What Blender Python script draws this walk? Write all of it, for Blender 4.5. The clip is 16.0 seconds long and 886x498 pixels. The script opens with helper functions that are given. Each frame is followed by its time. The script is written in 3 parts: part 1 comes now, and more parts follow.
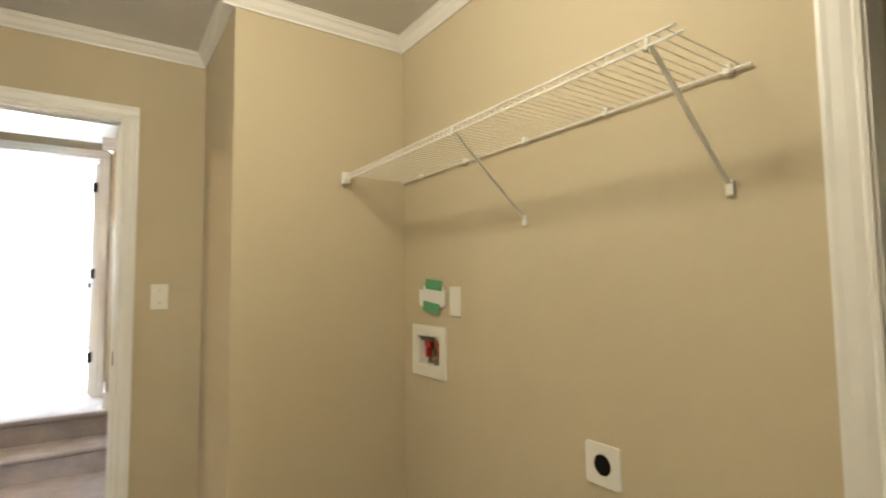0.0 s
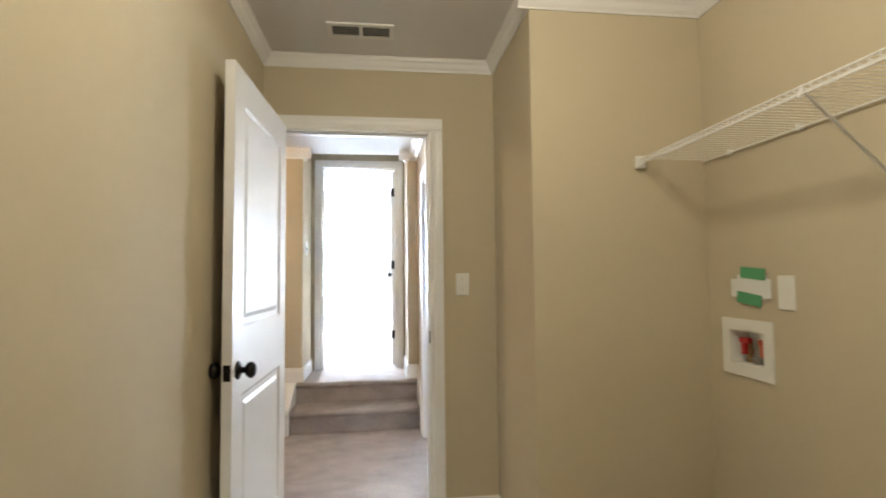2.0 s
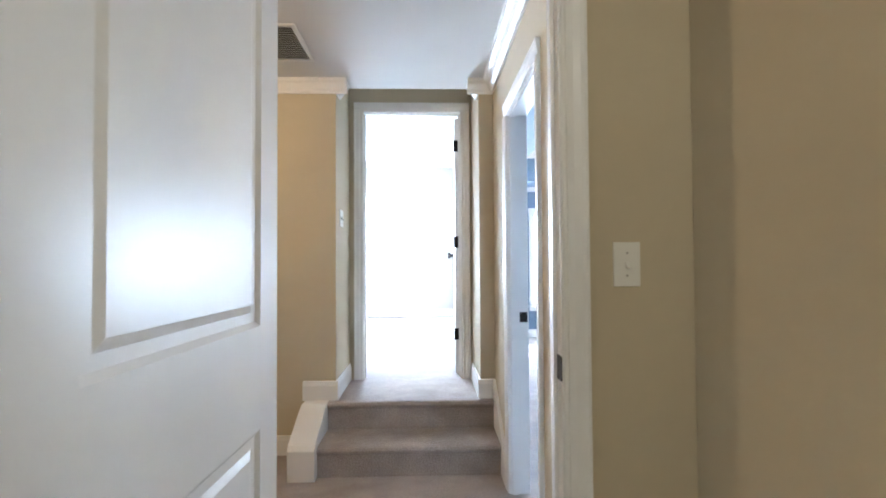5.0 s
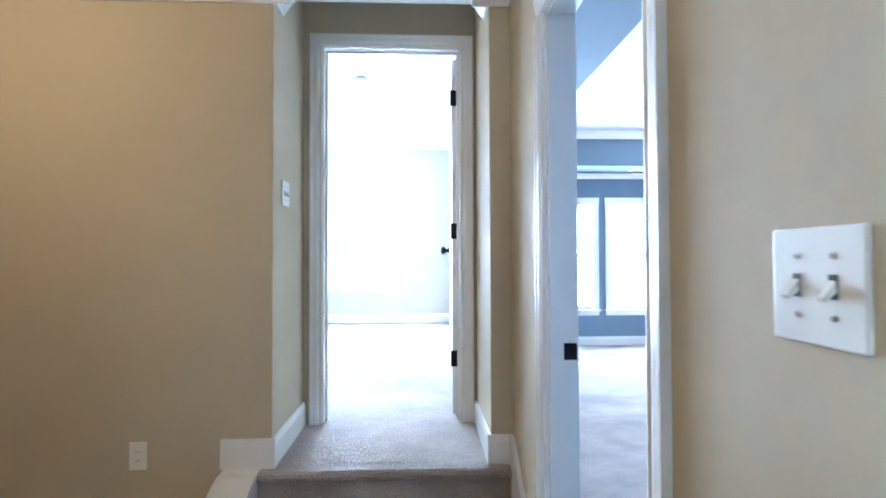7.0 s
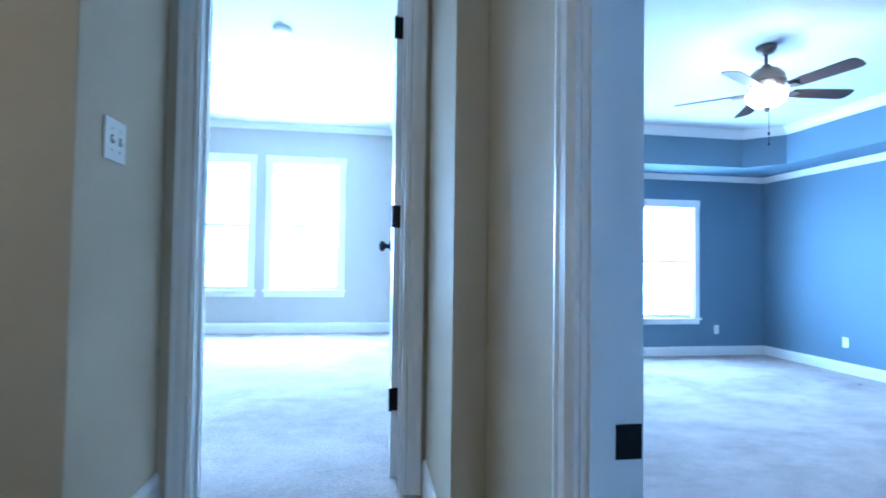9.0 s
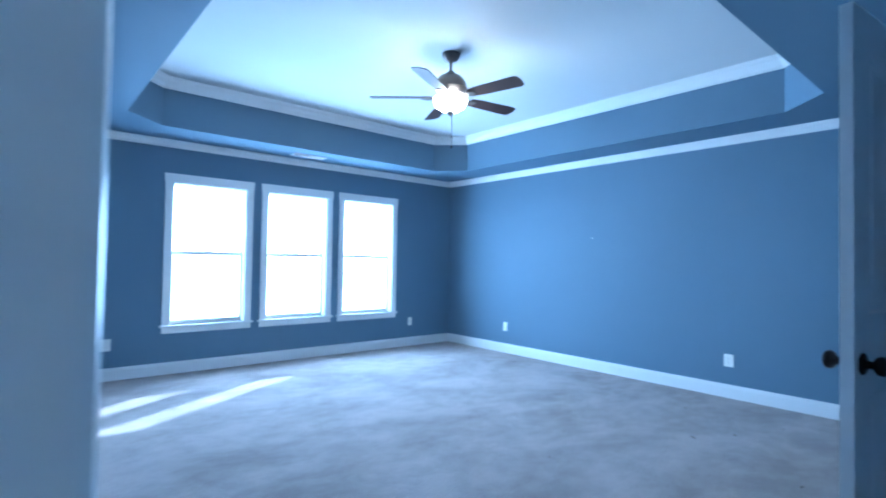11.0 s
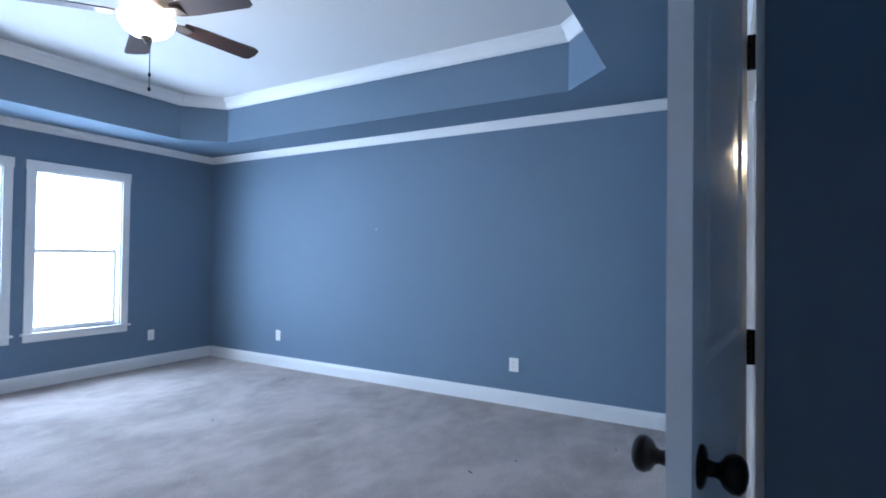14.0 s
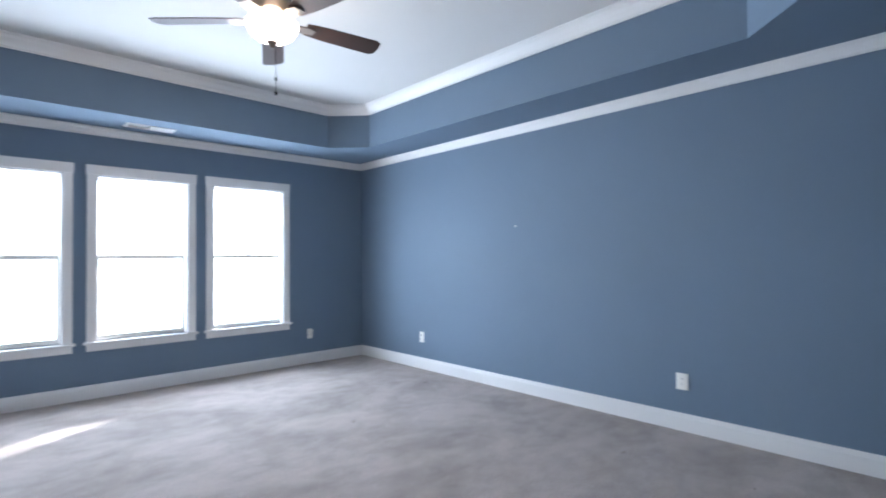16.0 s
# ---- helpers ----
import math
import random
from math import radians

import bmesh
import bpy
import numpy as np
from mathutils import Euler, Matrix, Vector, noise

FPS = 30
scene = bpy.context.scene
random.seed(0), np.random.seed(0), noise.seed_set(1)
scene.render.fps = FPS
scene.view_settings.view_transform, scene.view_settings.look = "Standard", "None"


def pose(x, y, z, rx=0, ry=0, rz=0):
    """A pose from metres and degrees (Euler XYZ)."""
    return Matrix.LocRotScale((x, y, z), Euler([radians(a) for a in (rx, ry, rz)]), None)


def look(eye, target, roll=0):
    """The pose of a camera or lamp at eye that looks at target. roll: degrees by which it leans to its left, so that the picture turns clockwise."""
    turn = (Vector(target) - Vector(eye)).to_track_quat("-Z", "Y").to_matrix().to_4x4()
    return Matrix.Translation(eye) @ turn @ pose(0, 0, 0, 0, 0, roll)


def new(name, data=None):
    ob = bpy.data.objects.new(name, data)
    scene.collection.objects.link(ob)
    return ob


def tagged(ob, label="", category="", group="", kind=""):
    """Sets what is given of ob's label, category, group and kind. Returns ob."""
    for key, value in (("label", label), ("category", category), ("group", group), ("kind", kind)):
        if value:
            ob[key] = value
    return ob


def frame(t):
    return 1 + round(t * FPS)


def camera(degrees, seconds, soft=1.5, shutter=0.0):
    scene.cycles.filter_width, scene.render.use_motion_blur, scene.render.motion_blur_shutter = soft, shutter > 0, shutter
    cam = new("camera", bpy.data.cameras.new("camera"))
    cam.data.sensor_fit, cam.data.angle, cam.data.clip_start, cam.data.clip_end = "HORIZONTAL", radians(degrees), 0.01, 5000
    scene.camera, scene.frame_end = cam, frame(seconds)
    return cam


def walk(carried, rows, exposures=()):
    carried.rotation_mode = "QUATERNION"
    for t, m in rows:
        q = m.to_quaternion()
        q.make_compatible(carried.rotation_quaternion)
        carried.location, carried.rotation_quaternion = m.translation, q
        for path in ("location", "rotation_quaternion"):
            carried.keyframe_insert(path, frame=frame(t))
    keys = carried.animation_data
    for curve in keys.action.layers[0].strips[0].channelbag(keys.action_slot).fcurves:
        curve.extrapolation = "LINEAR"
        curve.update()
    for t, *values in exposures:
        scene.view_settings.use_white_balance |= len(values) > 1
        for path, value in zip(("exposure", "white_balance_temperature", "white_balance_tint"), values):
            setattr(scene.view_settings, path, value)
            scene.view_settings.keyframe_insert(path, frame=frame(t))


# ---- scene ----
cam = camera(83.1, 16.0, soft=1.8, shutter=0.35)
EXPOSURES = [(0, 3.78, 6350, 10), (0.5, 3.72, 6250, 10), (1, 3.63, 6150, 11), (1.5, 3.47, 6100, 12), (3.5, 3.47, 5950, 12), (6, 2.97, 5400, 11),
             (7, 2.93, 5100, 9), (8, 2.74, 4200, 3), (10.3, 1.57, 4050, 2), (11, 1.62, 4150, 2), (12, 1.55, 4450, 6), (13, 1.47, 4850, 10),
             (14.5, 1.38, 5350, 14), (16, 1.42, 5950, 15)]
PATH = [
    (0, (0.102, 0.379, 1.289), (1.219, 2.032, 1.425), -0.6),
    (0.5, (0.06, 0.385, 1.291), (0.943, 2.176, 1.419), -0.6),
    (1, (0.012, 0.394, 1.293), (0.702, 2.267, 1.415), -0.5),
    (1.5, (-0.041, 0.409, 1.291), (0.448, 2.345, 1.406), -0.6),
    (2, (-0.115, 0.452, 1.286), (0.131, 2.434, 1.392), -0.6),
    (2.5, (-0.182, 0.538, 1.279), (-0.116, 2.534, 1.38), -0.3),
    (3, (-0.228, 0.681, 1.269), (-0.204, 2.678, 1.363), -0.3),
    (3.5, (-0.199, 0.932, 1.249), (-0.167, 2.931, 1.331), -0.4),
    (6, (-0.214, 2.349, 1.247), (-0.145, 4.347, 1.29), -0.2),
    (6.5, (-0.21, 2.623, 1.242), (-0.134, 4.621, 1.288), -0.2),
    (7, (-0.172, 2.899, 1.242), (-0.088, 4.897, 1.283), -0.2),
    (7.5, (-0.158, 3.141, 1.237), (-0.073, 5.139, 1.273), -0.2),
    (8, (-0.173, 3.367, 1.226), (-0.09, 5.365, 1.278), 0.1),
    (10.3, (0.121, 4.085, 1.219), (1.052, 5.854, 1.27), 0.9),
    (10.5, (0.166, 4.107, 1.222), (1.201, 5.818, 1.275), 0.8),
    (11, (0.291, 4.105, 1.239), (1.585, 5.63, 1.288), 1),
    (11.5, (0.441, 4.164, 1.248), (2.029, 5.625, 1.29), 1.08),
    (12, (0.589, 4.237, 1.255), (2.395, 5.519, 1.297), 1.16),
    (12.5, (0.767, 4.263, 1.25), (2.389, 5.212, 1.286), 0.98),
    (13, (0.99, 4.26, 1.252), (2.681, 5.185, 1.291), 0.92),
    (13.5, (1.18, 4.313, 1.246), (3.034, 5.33, 1.285), 0.92),
    (14, (1.354, 4.406, 1.268), (3.653, 5.687, 1.311), 0.74),
    (14.5, (1.528, 4.458, 1.248), (3.653, 5.663, 1.284), 0.74),
    (15, (1.67, 4.484, 1.246), (3.686, 5.677, 1.277), 0.3),
    (15.5, (1.773, 4.512, 1.251), (3.46, 5.774, 1.281), 0.08),
    (16, (1.728, 4.513, 1.248), (3.242, 6.124, 1.287), -0.47),
]
walk(cam, [(t, look(eye, target, roll)) for t, eye, target, roll in PATH], EXPOSURES)

# ---------------- light ----------------
SUN_AZ, SUN_EL = math.atan2(0.865, 0.503), radians(18.3)
world = bpy.data.worlds.new("sky")
scene.world = world
world.use_nodes = True
wn = world.node_tree.nodes
sky = wn.new("ShaderNodeTexSky")
sky.sky_type, sky.sun_disc = "NISHITA", False
sky.sun_elevation, sky.sun_rotation = SUN_EL, SUN_AZ
world.node_tree.links.new(sky.outputs[0], wn["Background"].inputs[0])
wn["Background"].inputs[1].default_value = 0.15

sun = new("sun", bpy.data.lights.new("sun", "SUN"))
sun.data.energy, sun.data.angle, sun.data.color = 5.0, radians(0.5), (1.0, 0.95, 0.88)
sun_dir = Vector((math.sin(SUN_AZ) * math.cos(SUN_EL), math.cos(SUN_AZ) * math.cos(SUN_EL), math.sin(SUN_EL)))
sun.matrix_world = look(sun_dir * 30, (0, 0, 0))


def area_lamp(name, eye, target, w, h, power, colour):
    ob = new(name, bpy.data.lights.new(name, "AREA"))
    ob.data.shape, ob.data.size, ob.data.size_y = "RECTANGLE", w, h
    ob.data.energy, ob.data.color = power, colour
    ob.matrix_world = look(eye, target)
    return ob


def point_lamp(name, place, power, colour, radius):
    ob = new(name, bpy.data.lights.new(name, "POINT"))
    ob.data.energy, ob.data.color, ob.data.shadow_soft_size = power, colour, radius
    ob.location = place
    return ob


WARM = (1.0, 0.89, 0.65)
DAY = (0.74, 0.88, 1.0)
# daylight in the window openings
for wx, power in ((1.9095, 14.0), (2.9335, 16.5), (3.9575, 19.5)):
    area_lamp("window_daylight", (wx, 10.19, 1.27), (wx, 5.0, 1.27), 0.765, 1.505, power, DAY)
for wx, power in ((-1.889, 15.0), (-0.833, 46.0)):
    area_lamp("window_daylight", (wx, 10.19, 1.63), (wx, 5.0, 1.63), 0.785, 1.52, power, DAY)
# lamps of the rooms
point_lamp("laundry_lamp", (0.2, 1.22, 2.365), 2.6, WARM, 0.06)
point_lamp("hall_lamp", (-1.75, 4.05, 2.365), 2.65, (1.0, 0.67, 0.35), 0.06)
point_lamp("fan_lamp", (2.925, 7.15, 2.50), 5.2, (1.0, 0.78, 0.56), 0.07)
point_lamp("bath_lamp", (5.2, 3.72, 1.98), 7, (1.0, 0.75, 0.45), 0.08)


# ---------------- materials ----------------
def material(name, colour, rough=0.5, metal=0.0, grain=0.0, grain_scale=60.0, blotch=0.06, blotch_scale=2.5,
             bump=0.0, bump_scale=200.0, spec=0.5, colour2=None, coat=0.0):
    """Plain surface with variation at two scales, in metres of object space."""
    m = bpy.data.materials.new(name)
    m.use_nodes = True
    n, l = m.node_tree.nodes, m.node_tree.links
    b = n["Principled BSDF"]
    b.inputs["Roughness"].default_value, b.inputs["Metallic"].default_value = rough, metal
    b.inputs["Specular IOR Level"].default_value = spec
    b.inputs["Coat Weight"].default_value = coat
    big = n.new("ShaderNodeTexNoise")
    big.inputs["Scale"].default_value, big.inputs["Detail"].default_value = blotch_scale, 4
    small = n.new("ShaderNodeTexNoise")
    small.inputs["Scale"].default_value, small.inputs["Detail"].default_value = grain_scale, 3
    geo = n.new("ShaderNodeNewGeometry")
    for t in (big, small):
        l.new(geo.outputs["Position"], t.inputs["Vector"])
    c2 = colour2 or tuple(c * 0.8 for c in colour)
    ramp = n.new("ShaderNodeMapRange")
    ramp.inputs[1].default_value, ramp.inputs[2].default_value = 0.3, 0.7
    ramp.inputs[3].default_value, ramp.inputs[4].default_value = 0.0, blotch
    l.new(big.outputs[0], ramp.inputs[0])
    r2 = n.new("ShaderNodeMapRange")
    r2.inputs[1].default_value, r2.inputs[2].default_value = 0.25, 0.75
    r2.inputs[3].default_value, r2.inputs[4].default_value = 0.0, grain
    l.new(small.outputs[0], r2.inputs[0])
    add = n.new("ShaderNodeMath")
    l.new(ramp.outputs[0], add.inputs[0]), l.new(r2.outputs[0], add.inputs[1])
    mix = n.new("ShaderNodeMix")
    mix.data_type = "RGBA"
    mix.inputs[6].default_value, mix.inputs[7].default_value = (*colour, 1), (*c2, 1)
    l.new(add.outputs[0], mix.inputs[0])
    l.new(mix.outputs[2], b.inputs["Base Color"])
    rr = n.new("ShaderNodeMapRange")
    rr.inputs[3].default_value, rr.inputs[4].default_value = max(0.02, rough - 0.06), min(1, rough + 0.06)
    l.new(big.outputs[0], rr.inputs[0])
    l.new(rr.outputs[0], b.inputs["Roughness"])
    if bump:
        bt = n.new("ShaderNodeTexNoise")
        bt.inputs["Scale"].default_value, bt.inputs["Detail"].default_value = bump_scale, 3
        l.new(geo.outputs["Position"], bt.inputs["Vector"])
        bn = n.new("ShaderNodeBump")
        bn.inputs["Strength"].default_value, bn.inputs["Distance"].default_value = bump, 0.004
        l.new(bt.outputs[0], bn.inputs["Height"])
        l.new(bn.outputs[0], b.inputs["Normal"])
    return m


def carpet(name, light, dark):
    """Cut-pile carpet: fibre grain, tufts and broad brushed strokes from vacuuming."""
    m = bpy.data.materials.new(name)
    m.use_nodes = True
    n, l = m.node_tree.nodes, m.node_tree.links
    b = n["Principled BSDF"]
    b.inputs["Roughness"].default_value, b.inputs["Specular IOR Level"].default_value = 1.0, 0.05
    b.inputs["Sheen Weight"].default_value, b.inputs["Sheen Roughness"].default_value = 0.15, 0.6
    geo = n.new("ShaderNodeNewGeometry")
    mp = n.new("ShaderNodeMapping")
    mp.inputs["Rotation"].default_value, mp.inputs["Scale"].default_value = (0, 0, radians(-24)), (1.0, 1.35, 1)
    l.new(geo.outputs["Position"], mp.inputs["Vector"])
    stroke = n.new("ShaderNodeTexNoise")
    stroke.inputs["Scale"].default_value, stroke.inputs["Detail"].default_value = 1.4, 6
    stroke.inputs["Distortion"].default_value, stroke.inputs["Roughness"].default_value = 0.3, 0.58
    l.new(mp.outputs[0], stroke.inputs["Vector"])
    scuff = n.new("ShaderNodeTexNoise")
    scuff.inputs["Scale"].default_value, scuff.inputs["Detail"].default_value = 7.0, 3
    l.new(mp.outputs[0], scuff.inputs["Vector"])
    tuft = n.new("ShaderNodeTexNoise")
    tuft.inputs["Scale"].default_value, tuft.inputs["Detail"].default_value = 110, 3
    l.new(geo.outputs["Position"], tuft.inputs["Vector"])
    both = n.new("ShaderNodeMath")
    both.operation = "MULTIPLY_ADD"
    both.inputs[1].default_value = 0.35
    l.new(scuff.outputs[0], both.inputs[0]), l.new(stroke.outputs[0], both.inputs[2])
    r = n.new("ShaderNodeMapRange")
    r.inputs[1].default_value, r.inputs[2].default_value = 0.5, 0.82
    l.new(both.outputs[0], r.inputs[0])
    mx = n.new("ShaderNodeMix")
    mx.data_type = "RGBA"
    mx.inputs[6].default_value, mx.inputs[7].default_value = (*dark, 1), (*light, 1)
    l.new(r.outputs[0], mx.inputs[0])
    t2 = n.new("ShaderNodeMapRange")
    t2.inputs[1].default_value, t2.inputs[2].default_value = 0.3, 0.7
    t2.inputs[3].default_value, t2.inputs[4].default_value = 0.78, 1.12
    l.new(tuft.outputs[0], t2.inputs[0])
    mul = n.new("ShaderNodeMix")
    mul.data_type, mul.blend_type = "RGBA", "MULTIPLY"
    mul.inputs[0].default_value = 1.0
    l.new(mx.outputs[2], mul.inputs[6]), l.new(t2.outputs[0], mul.inputs[7])
    l.new(mul.outputs[2], b.inputs["Base Color"])
    bn = n.new("ShaderNodeBump")
    bn.inputs["Strength"].default_value, bn.inputs["Distance"].default_value = 0.7, 0.012
    l.new(tuft.outputs[0], bn.inputs["Height"])
    l.new(bn.outputs[0], b.inputs["Normal"])
    return m


def glow(name, colour, strength):
    m = bpy.data.materials.new(name)
    m.use_nodes = True
    b = m.node_tree.nodes["Principled BSDF"]
    b.inputs["Base Color"].default_value = (0.9, 0.88, 0.82, 1)
    b.inputs["Emission Color"].default_value, b.inputs["Emission Strength"].default_value = (*colour, 1), strength
    return m


def clear(name):
    m = bpy.data.materials.new(name)
    m.use_nodes = True
    b = m.node_tree.nodes["Principled BSDF"]
    b.inputs["Transmission Weight"].default_value, b.inputs["Roughness"].default_value = 1.0, 0.0
    b.inputs["IOR"].default_value = 1.02
    return m


BEIGE = material("beige_wall_paint", (0.56, 0.487, 0.35), 0.75, grain=0.08, grain_scale=35, blotch=0.12, blotch_scale=1.6, bump=0.10, bump_scale=260, spec=0.3)
BLUE = material("slate_blue_wall_paint", (0.160, 0.222, 0.298), 0.7, grain=0.08, grain_scale=35, blotch=0.15, blotch_scale=1.3, bump=0.10, bump_scale=260, spec=0.35)
GREIGE = material("greige_wall_paint", (0.48, 0.455, 0.42), 0.75, grain=0.08, grain_scale=35, blotch=0.12, blotch_scale=1.6, bump=0.10, bump_scale=260, spec=0.3)
CEIL = material("white_ceiling_paint", (0.68, 0.67, 0.65), 0.9, grain=0.06, blotch=0.06, bump=0.15, bump_scale=180, spec=0.2)
TRIM = material("white_trim_enamel", (0.80, 0.79, 0.77), 0.38, grain=0.03, blotch=0.05, bump=0.03, bump_scale=90)
DOOR = material("white_door_enamel", (0.80, 0.79, 0.78), 0.34, grain=0.04, grain_scale=90, blotch=0.05, bump=0.06, bump_scale=130)
BRONZE = material("oil_rubbed_bronze", (0.018, 0.015, 0.014), 0.34, metal=0.85, grain=0.3, blotch=0.3)
STEEL = material("brushed_nickel", (0.42, 0.40, 0.37), 0.3, metal=1.0)
FANMETAL = material("aged_pewter_metal", (0.20, 0.165, 0.14), 0.36, metal=0.9, grain=0.2, blotch=0.2)
WIRE = material("white_vinyl_coated_wire", (0.78, 0.77, 0.74), 0.4)
PLASTIC = material("white_plastic", (0.80, 0.79, 0.74), 0.4)
# dark colour painted for the shade inside slots and behind grilles
GAP_SHADE = material("painted_gap_shade", (0.03, 0.03, 0.03), 0.6)
# near-black colour that paints the shade inside the dryer duct
DUCT_SHADE = material("painted_duct_shade", (0.008, 0.006, 0.005), 0.9, spec=0.1)
CARPET = carpet("beige_cut_pile_carpet", (0.50, 0.432, 0.395), (0.325, 0.278, 0.25))
VINYL = material("pale_vinyl_floor", (0.56, 0.51, 0.44), 0.4, grain=0.2, blotch=0.3)
BLADE = material("dark_walnut_fan_blade", (0.05, 0.022, 0.013), 0.45, grain=0.5, grain_scale=25, blotch=0.4)
GLASS = clear("window_glass")
BOWL = glow("frosted_glass_bowl", (1.0, 0.86, 0.66), 9.0)
SHADE = glow("lit_frosted_dome", (1.0, 0.85, 0.62), 1.0)
TAPE = material("green_painters_tape", (0.10, 0.36, 0.17), 0.6, grain=0.1)
PAPER = material("white_paper_label", (0.78, 0.78, 0.75), 0.7)
RED = material("red_valve_handle", (0.45, 0.02, 0.015), 0.4)
ORANGE = material("orange_valve_handle", (0.42, 0.07, 0.02), 0.45)
DRAIN = material("grey_drain_plastic", (0.22, 0.21, 0.19), 0.5)
BRASS = material("brass_valve", (0.35, 0.22, 0.10), 0.35, metal=0.8)
GRASS = material("lawn_grass", (0.16, 0.19, 0.07), 0.9, grain=0.6, grain_scale=12, blotch=0.5, colour2=(0.26, 0.23, 0.11))
VENTMETAL = material("white_enamelled_steel", (0.72, 0.71, 0.68), 0.45)
MIRROR = material("mirror_silver", (0.9, 0.9, 0.9), 0.02, metal=1.0, blotch=0.0)
MIRROR.node_tree.nodes["Principled BSDF"].inputs["Roughness"].default_value = 0.02


# ---------------- mesh helpers ----------------
def box(bm, x0, x1, y0, y1, z0, z1):
    v = [bm.verts.new((x, y, z)) for x in (x0, x1) for y in (y0, y1) for z in (z0, z1)]
    for f in ((0, 1, 3, 2), (4, 6, 7, 5), (0, 4, 5, 1), (2, 3, 7, 6), (0, 2, 6, 4), (1, 5, 7, 3)):
        bm.faces.new([v[i] for i in f])
    return v


def bevelled(bm, width=0.003, segments=2):
    bmesh.ops.bevel(bm, geom=bm.edges[:], offset=width, segments=segments, affect="EDGES", profile=0.6)


def boxes(*list_of_boxes, bevel=0.0):
    bm = bmesh.new()
    for b in list_of_boxes:
        box(bm, *b)
    if bevel:
        bevelled(bm, bevel)
    return bm


def prism(bm, pts, axis_from, axis_to):
    """A closed outline (points in 3D) pushed from one place to another."""
    a = [bm.verts.new(Vector(p) + Vector(axis_from)) for p in pts]
    b = [bm.verts.new(Vector(p) + Vector(axis_to)) for p in pts]
    n = len(pts)
    bm.faces.new(a)
    bm.faces.new(b[::-1])
    for i in range(n):
        bm.faces.new([a[i], b[i], b[(i + 1) % n], a[(i + 1) % n]])


def lathe(bm, profile, m=Matrix(), steps=24):
    """(radius, height) rings turned round z, then placed by m."""
    rings = []
    for r, h in profile:
        if r < 1e-5:
            rings.append([bm.verts.new(m @ Vector((0, 0, h)))])
        else:
            rings.append([bm.verts.new(m @ Vector((r * math.cos(a), r * math.sin(a), h)))
                          for a in (2 * math.pi * i / steps for i in range(steps))])
    for a, b in zip(rings, rings[1:]):
        for i in range(steps):
            j = (i + 1) % steps
            q = [a[i % len(a)], a[j % len(a)], b[j % len(b)], b[i % len(b)]]
            q = [v for k, v in enumerate(q) if v not in q[:k]]
            if len(q) > 2:
                bm.faces.new(q)


def rod(bm, p, q, r, steps=8):
    d = Vector(q) - Vector(p)
    m = Matrix.Translation(p) @ d.to_track_quat("Z", "Y").to_matrix().to_4x4()
    lathe(bm, [(0, 0), (r, 0), (r, d.length), (0, d.length)], m, steps)


def part(name, bm, mat, parent=None, label="", smooth=False):
    bmesh.ops.recalc_face_normals(bm, faces=bm.faces[:])
    me = bpy.data.meshes.new(name)
    bm.to_mesh(me)
    bm.free()
    if smooth:
        for p in me.polygons:
            p.use_smooth = True
    me.materials.append(mat)
    ob = new(name, me)
    ob.parent = parent
    if label:
        ob["label"] = label
    return ob


def thing(name, place, label, category, group="", rz=0.0):
    ob = new(name)
    ob.empty_display_size = 0.1
    ob.matrix_world = pose(*place, 0, 0, rz)
    return tagged(ob, label, category, group)


def structure(name, bm, mat, label, category):
    return tagged(part(name, bm, mat), label, category, kind="structure")


def run(name, p, q, out, profile, mat, label, category, z=0.0, ext=(0, 0)):
    """A moulding with a (out, height) profile along the wall line p-q; out: the unit way into the room."""
    p, q, out = Vector((*p, z)), Vector((*q, z)), Vector((*out, 0))
    d = (q - p).normalized()
    bm = bmesh.new()
    prism(bm, [out * o + Vector((0, 0, h)) for o, h in profile], p - d * ext[0], q + d * ext[1])
    return structure(name, bm, mat, label, category)


BASE = [(0, 0), (0.015, 0), (0.015, 0.095), (0.011, 0.108), (0.008, 0.122), (0, 0.125)]


def crown_profile(h=0.085, o=0.075):
    return [(0, 0), (0, -h), (o * 0.16, -h), (o * 0.2, -h * 0.86), (o * 0.42, -h * 0.66), (o * 0.62, -h * 0.36),
            (o * 0.84, -h * 0.2), (o * 0.88, -h * 0.1), (o, -h * 0.08), (o, 0)]


def base(p, q, out, z=0.0, ext=(0, 0)):
    run("baseboard", p, q, out, BASE, TRIM, "white painted wooden baseboard along the wall", "baseboard", z, ext)


def crown(p, q, out, z, h=0.085, o=0.075, ext=(0, 0)):
    run("crown_trim", p, q, out, crown_profile(h, o), TRIM, "white painted crown moulding under the ceiling", "crown moulding", z, ext)


# ---------------- plan ----------------
LX0, LX1, LY0, LY1 = -0.72, 1.26, -0.9, 3.107    # laundry
PIER_X, PIER_Y = 0.50, 2.42
HX0, HX1, HY0, HY1 = -2.5, 0.225, 3.215, 5.097    # hall
PX0, PX1, PY1 = -0.819, 0.128, 5.657              # passage up the steps
UP = 0.349                                        # its floor
LC = 2.45                                         # ceiling of laundry and hall
BX0, BX1, BY0, BY1 = 0.321, 5.43, 4.314, 10.008   # bedroom
AX1, AY0 = 2.77, 3.60                             # its entry alcove
SOF, TRAY = 2.47, 2.925                            # soffit and tray ceiling
LD = (-0.64, 0.141, 2.055)                        # laundry door opening in x, height
BD = (3.758, 4.488, 2.04)                         # bedroom door opening in y
ED = (-0.709, 0.037, UP + 2.06)                   # upper door opening in x
DD = (2.863, 4.18, 2.045)                        # double door opening in x
RX0, RY0, RC = -4.2, 5.755, 2.87                  # upper bedroom

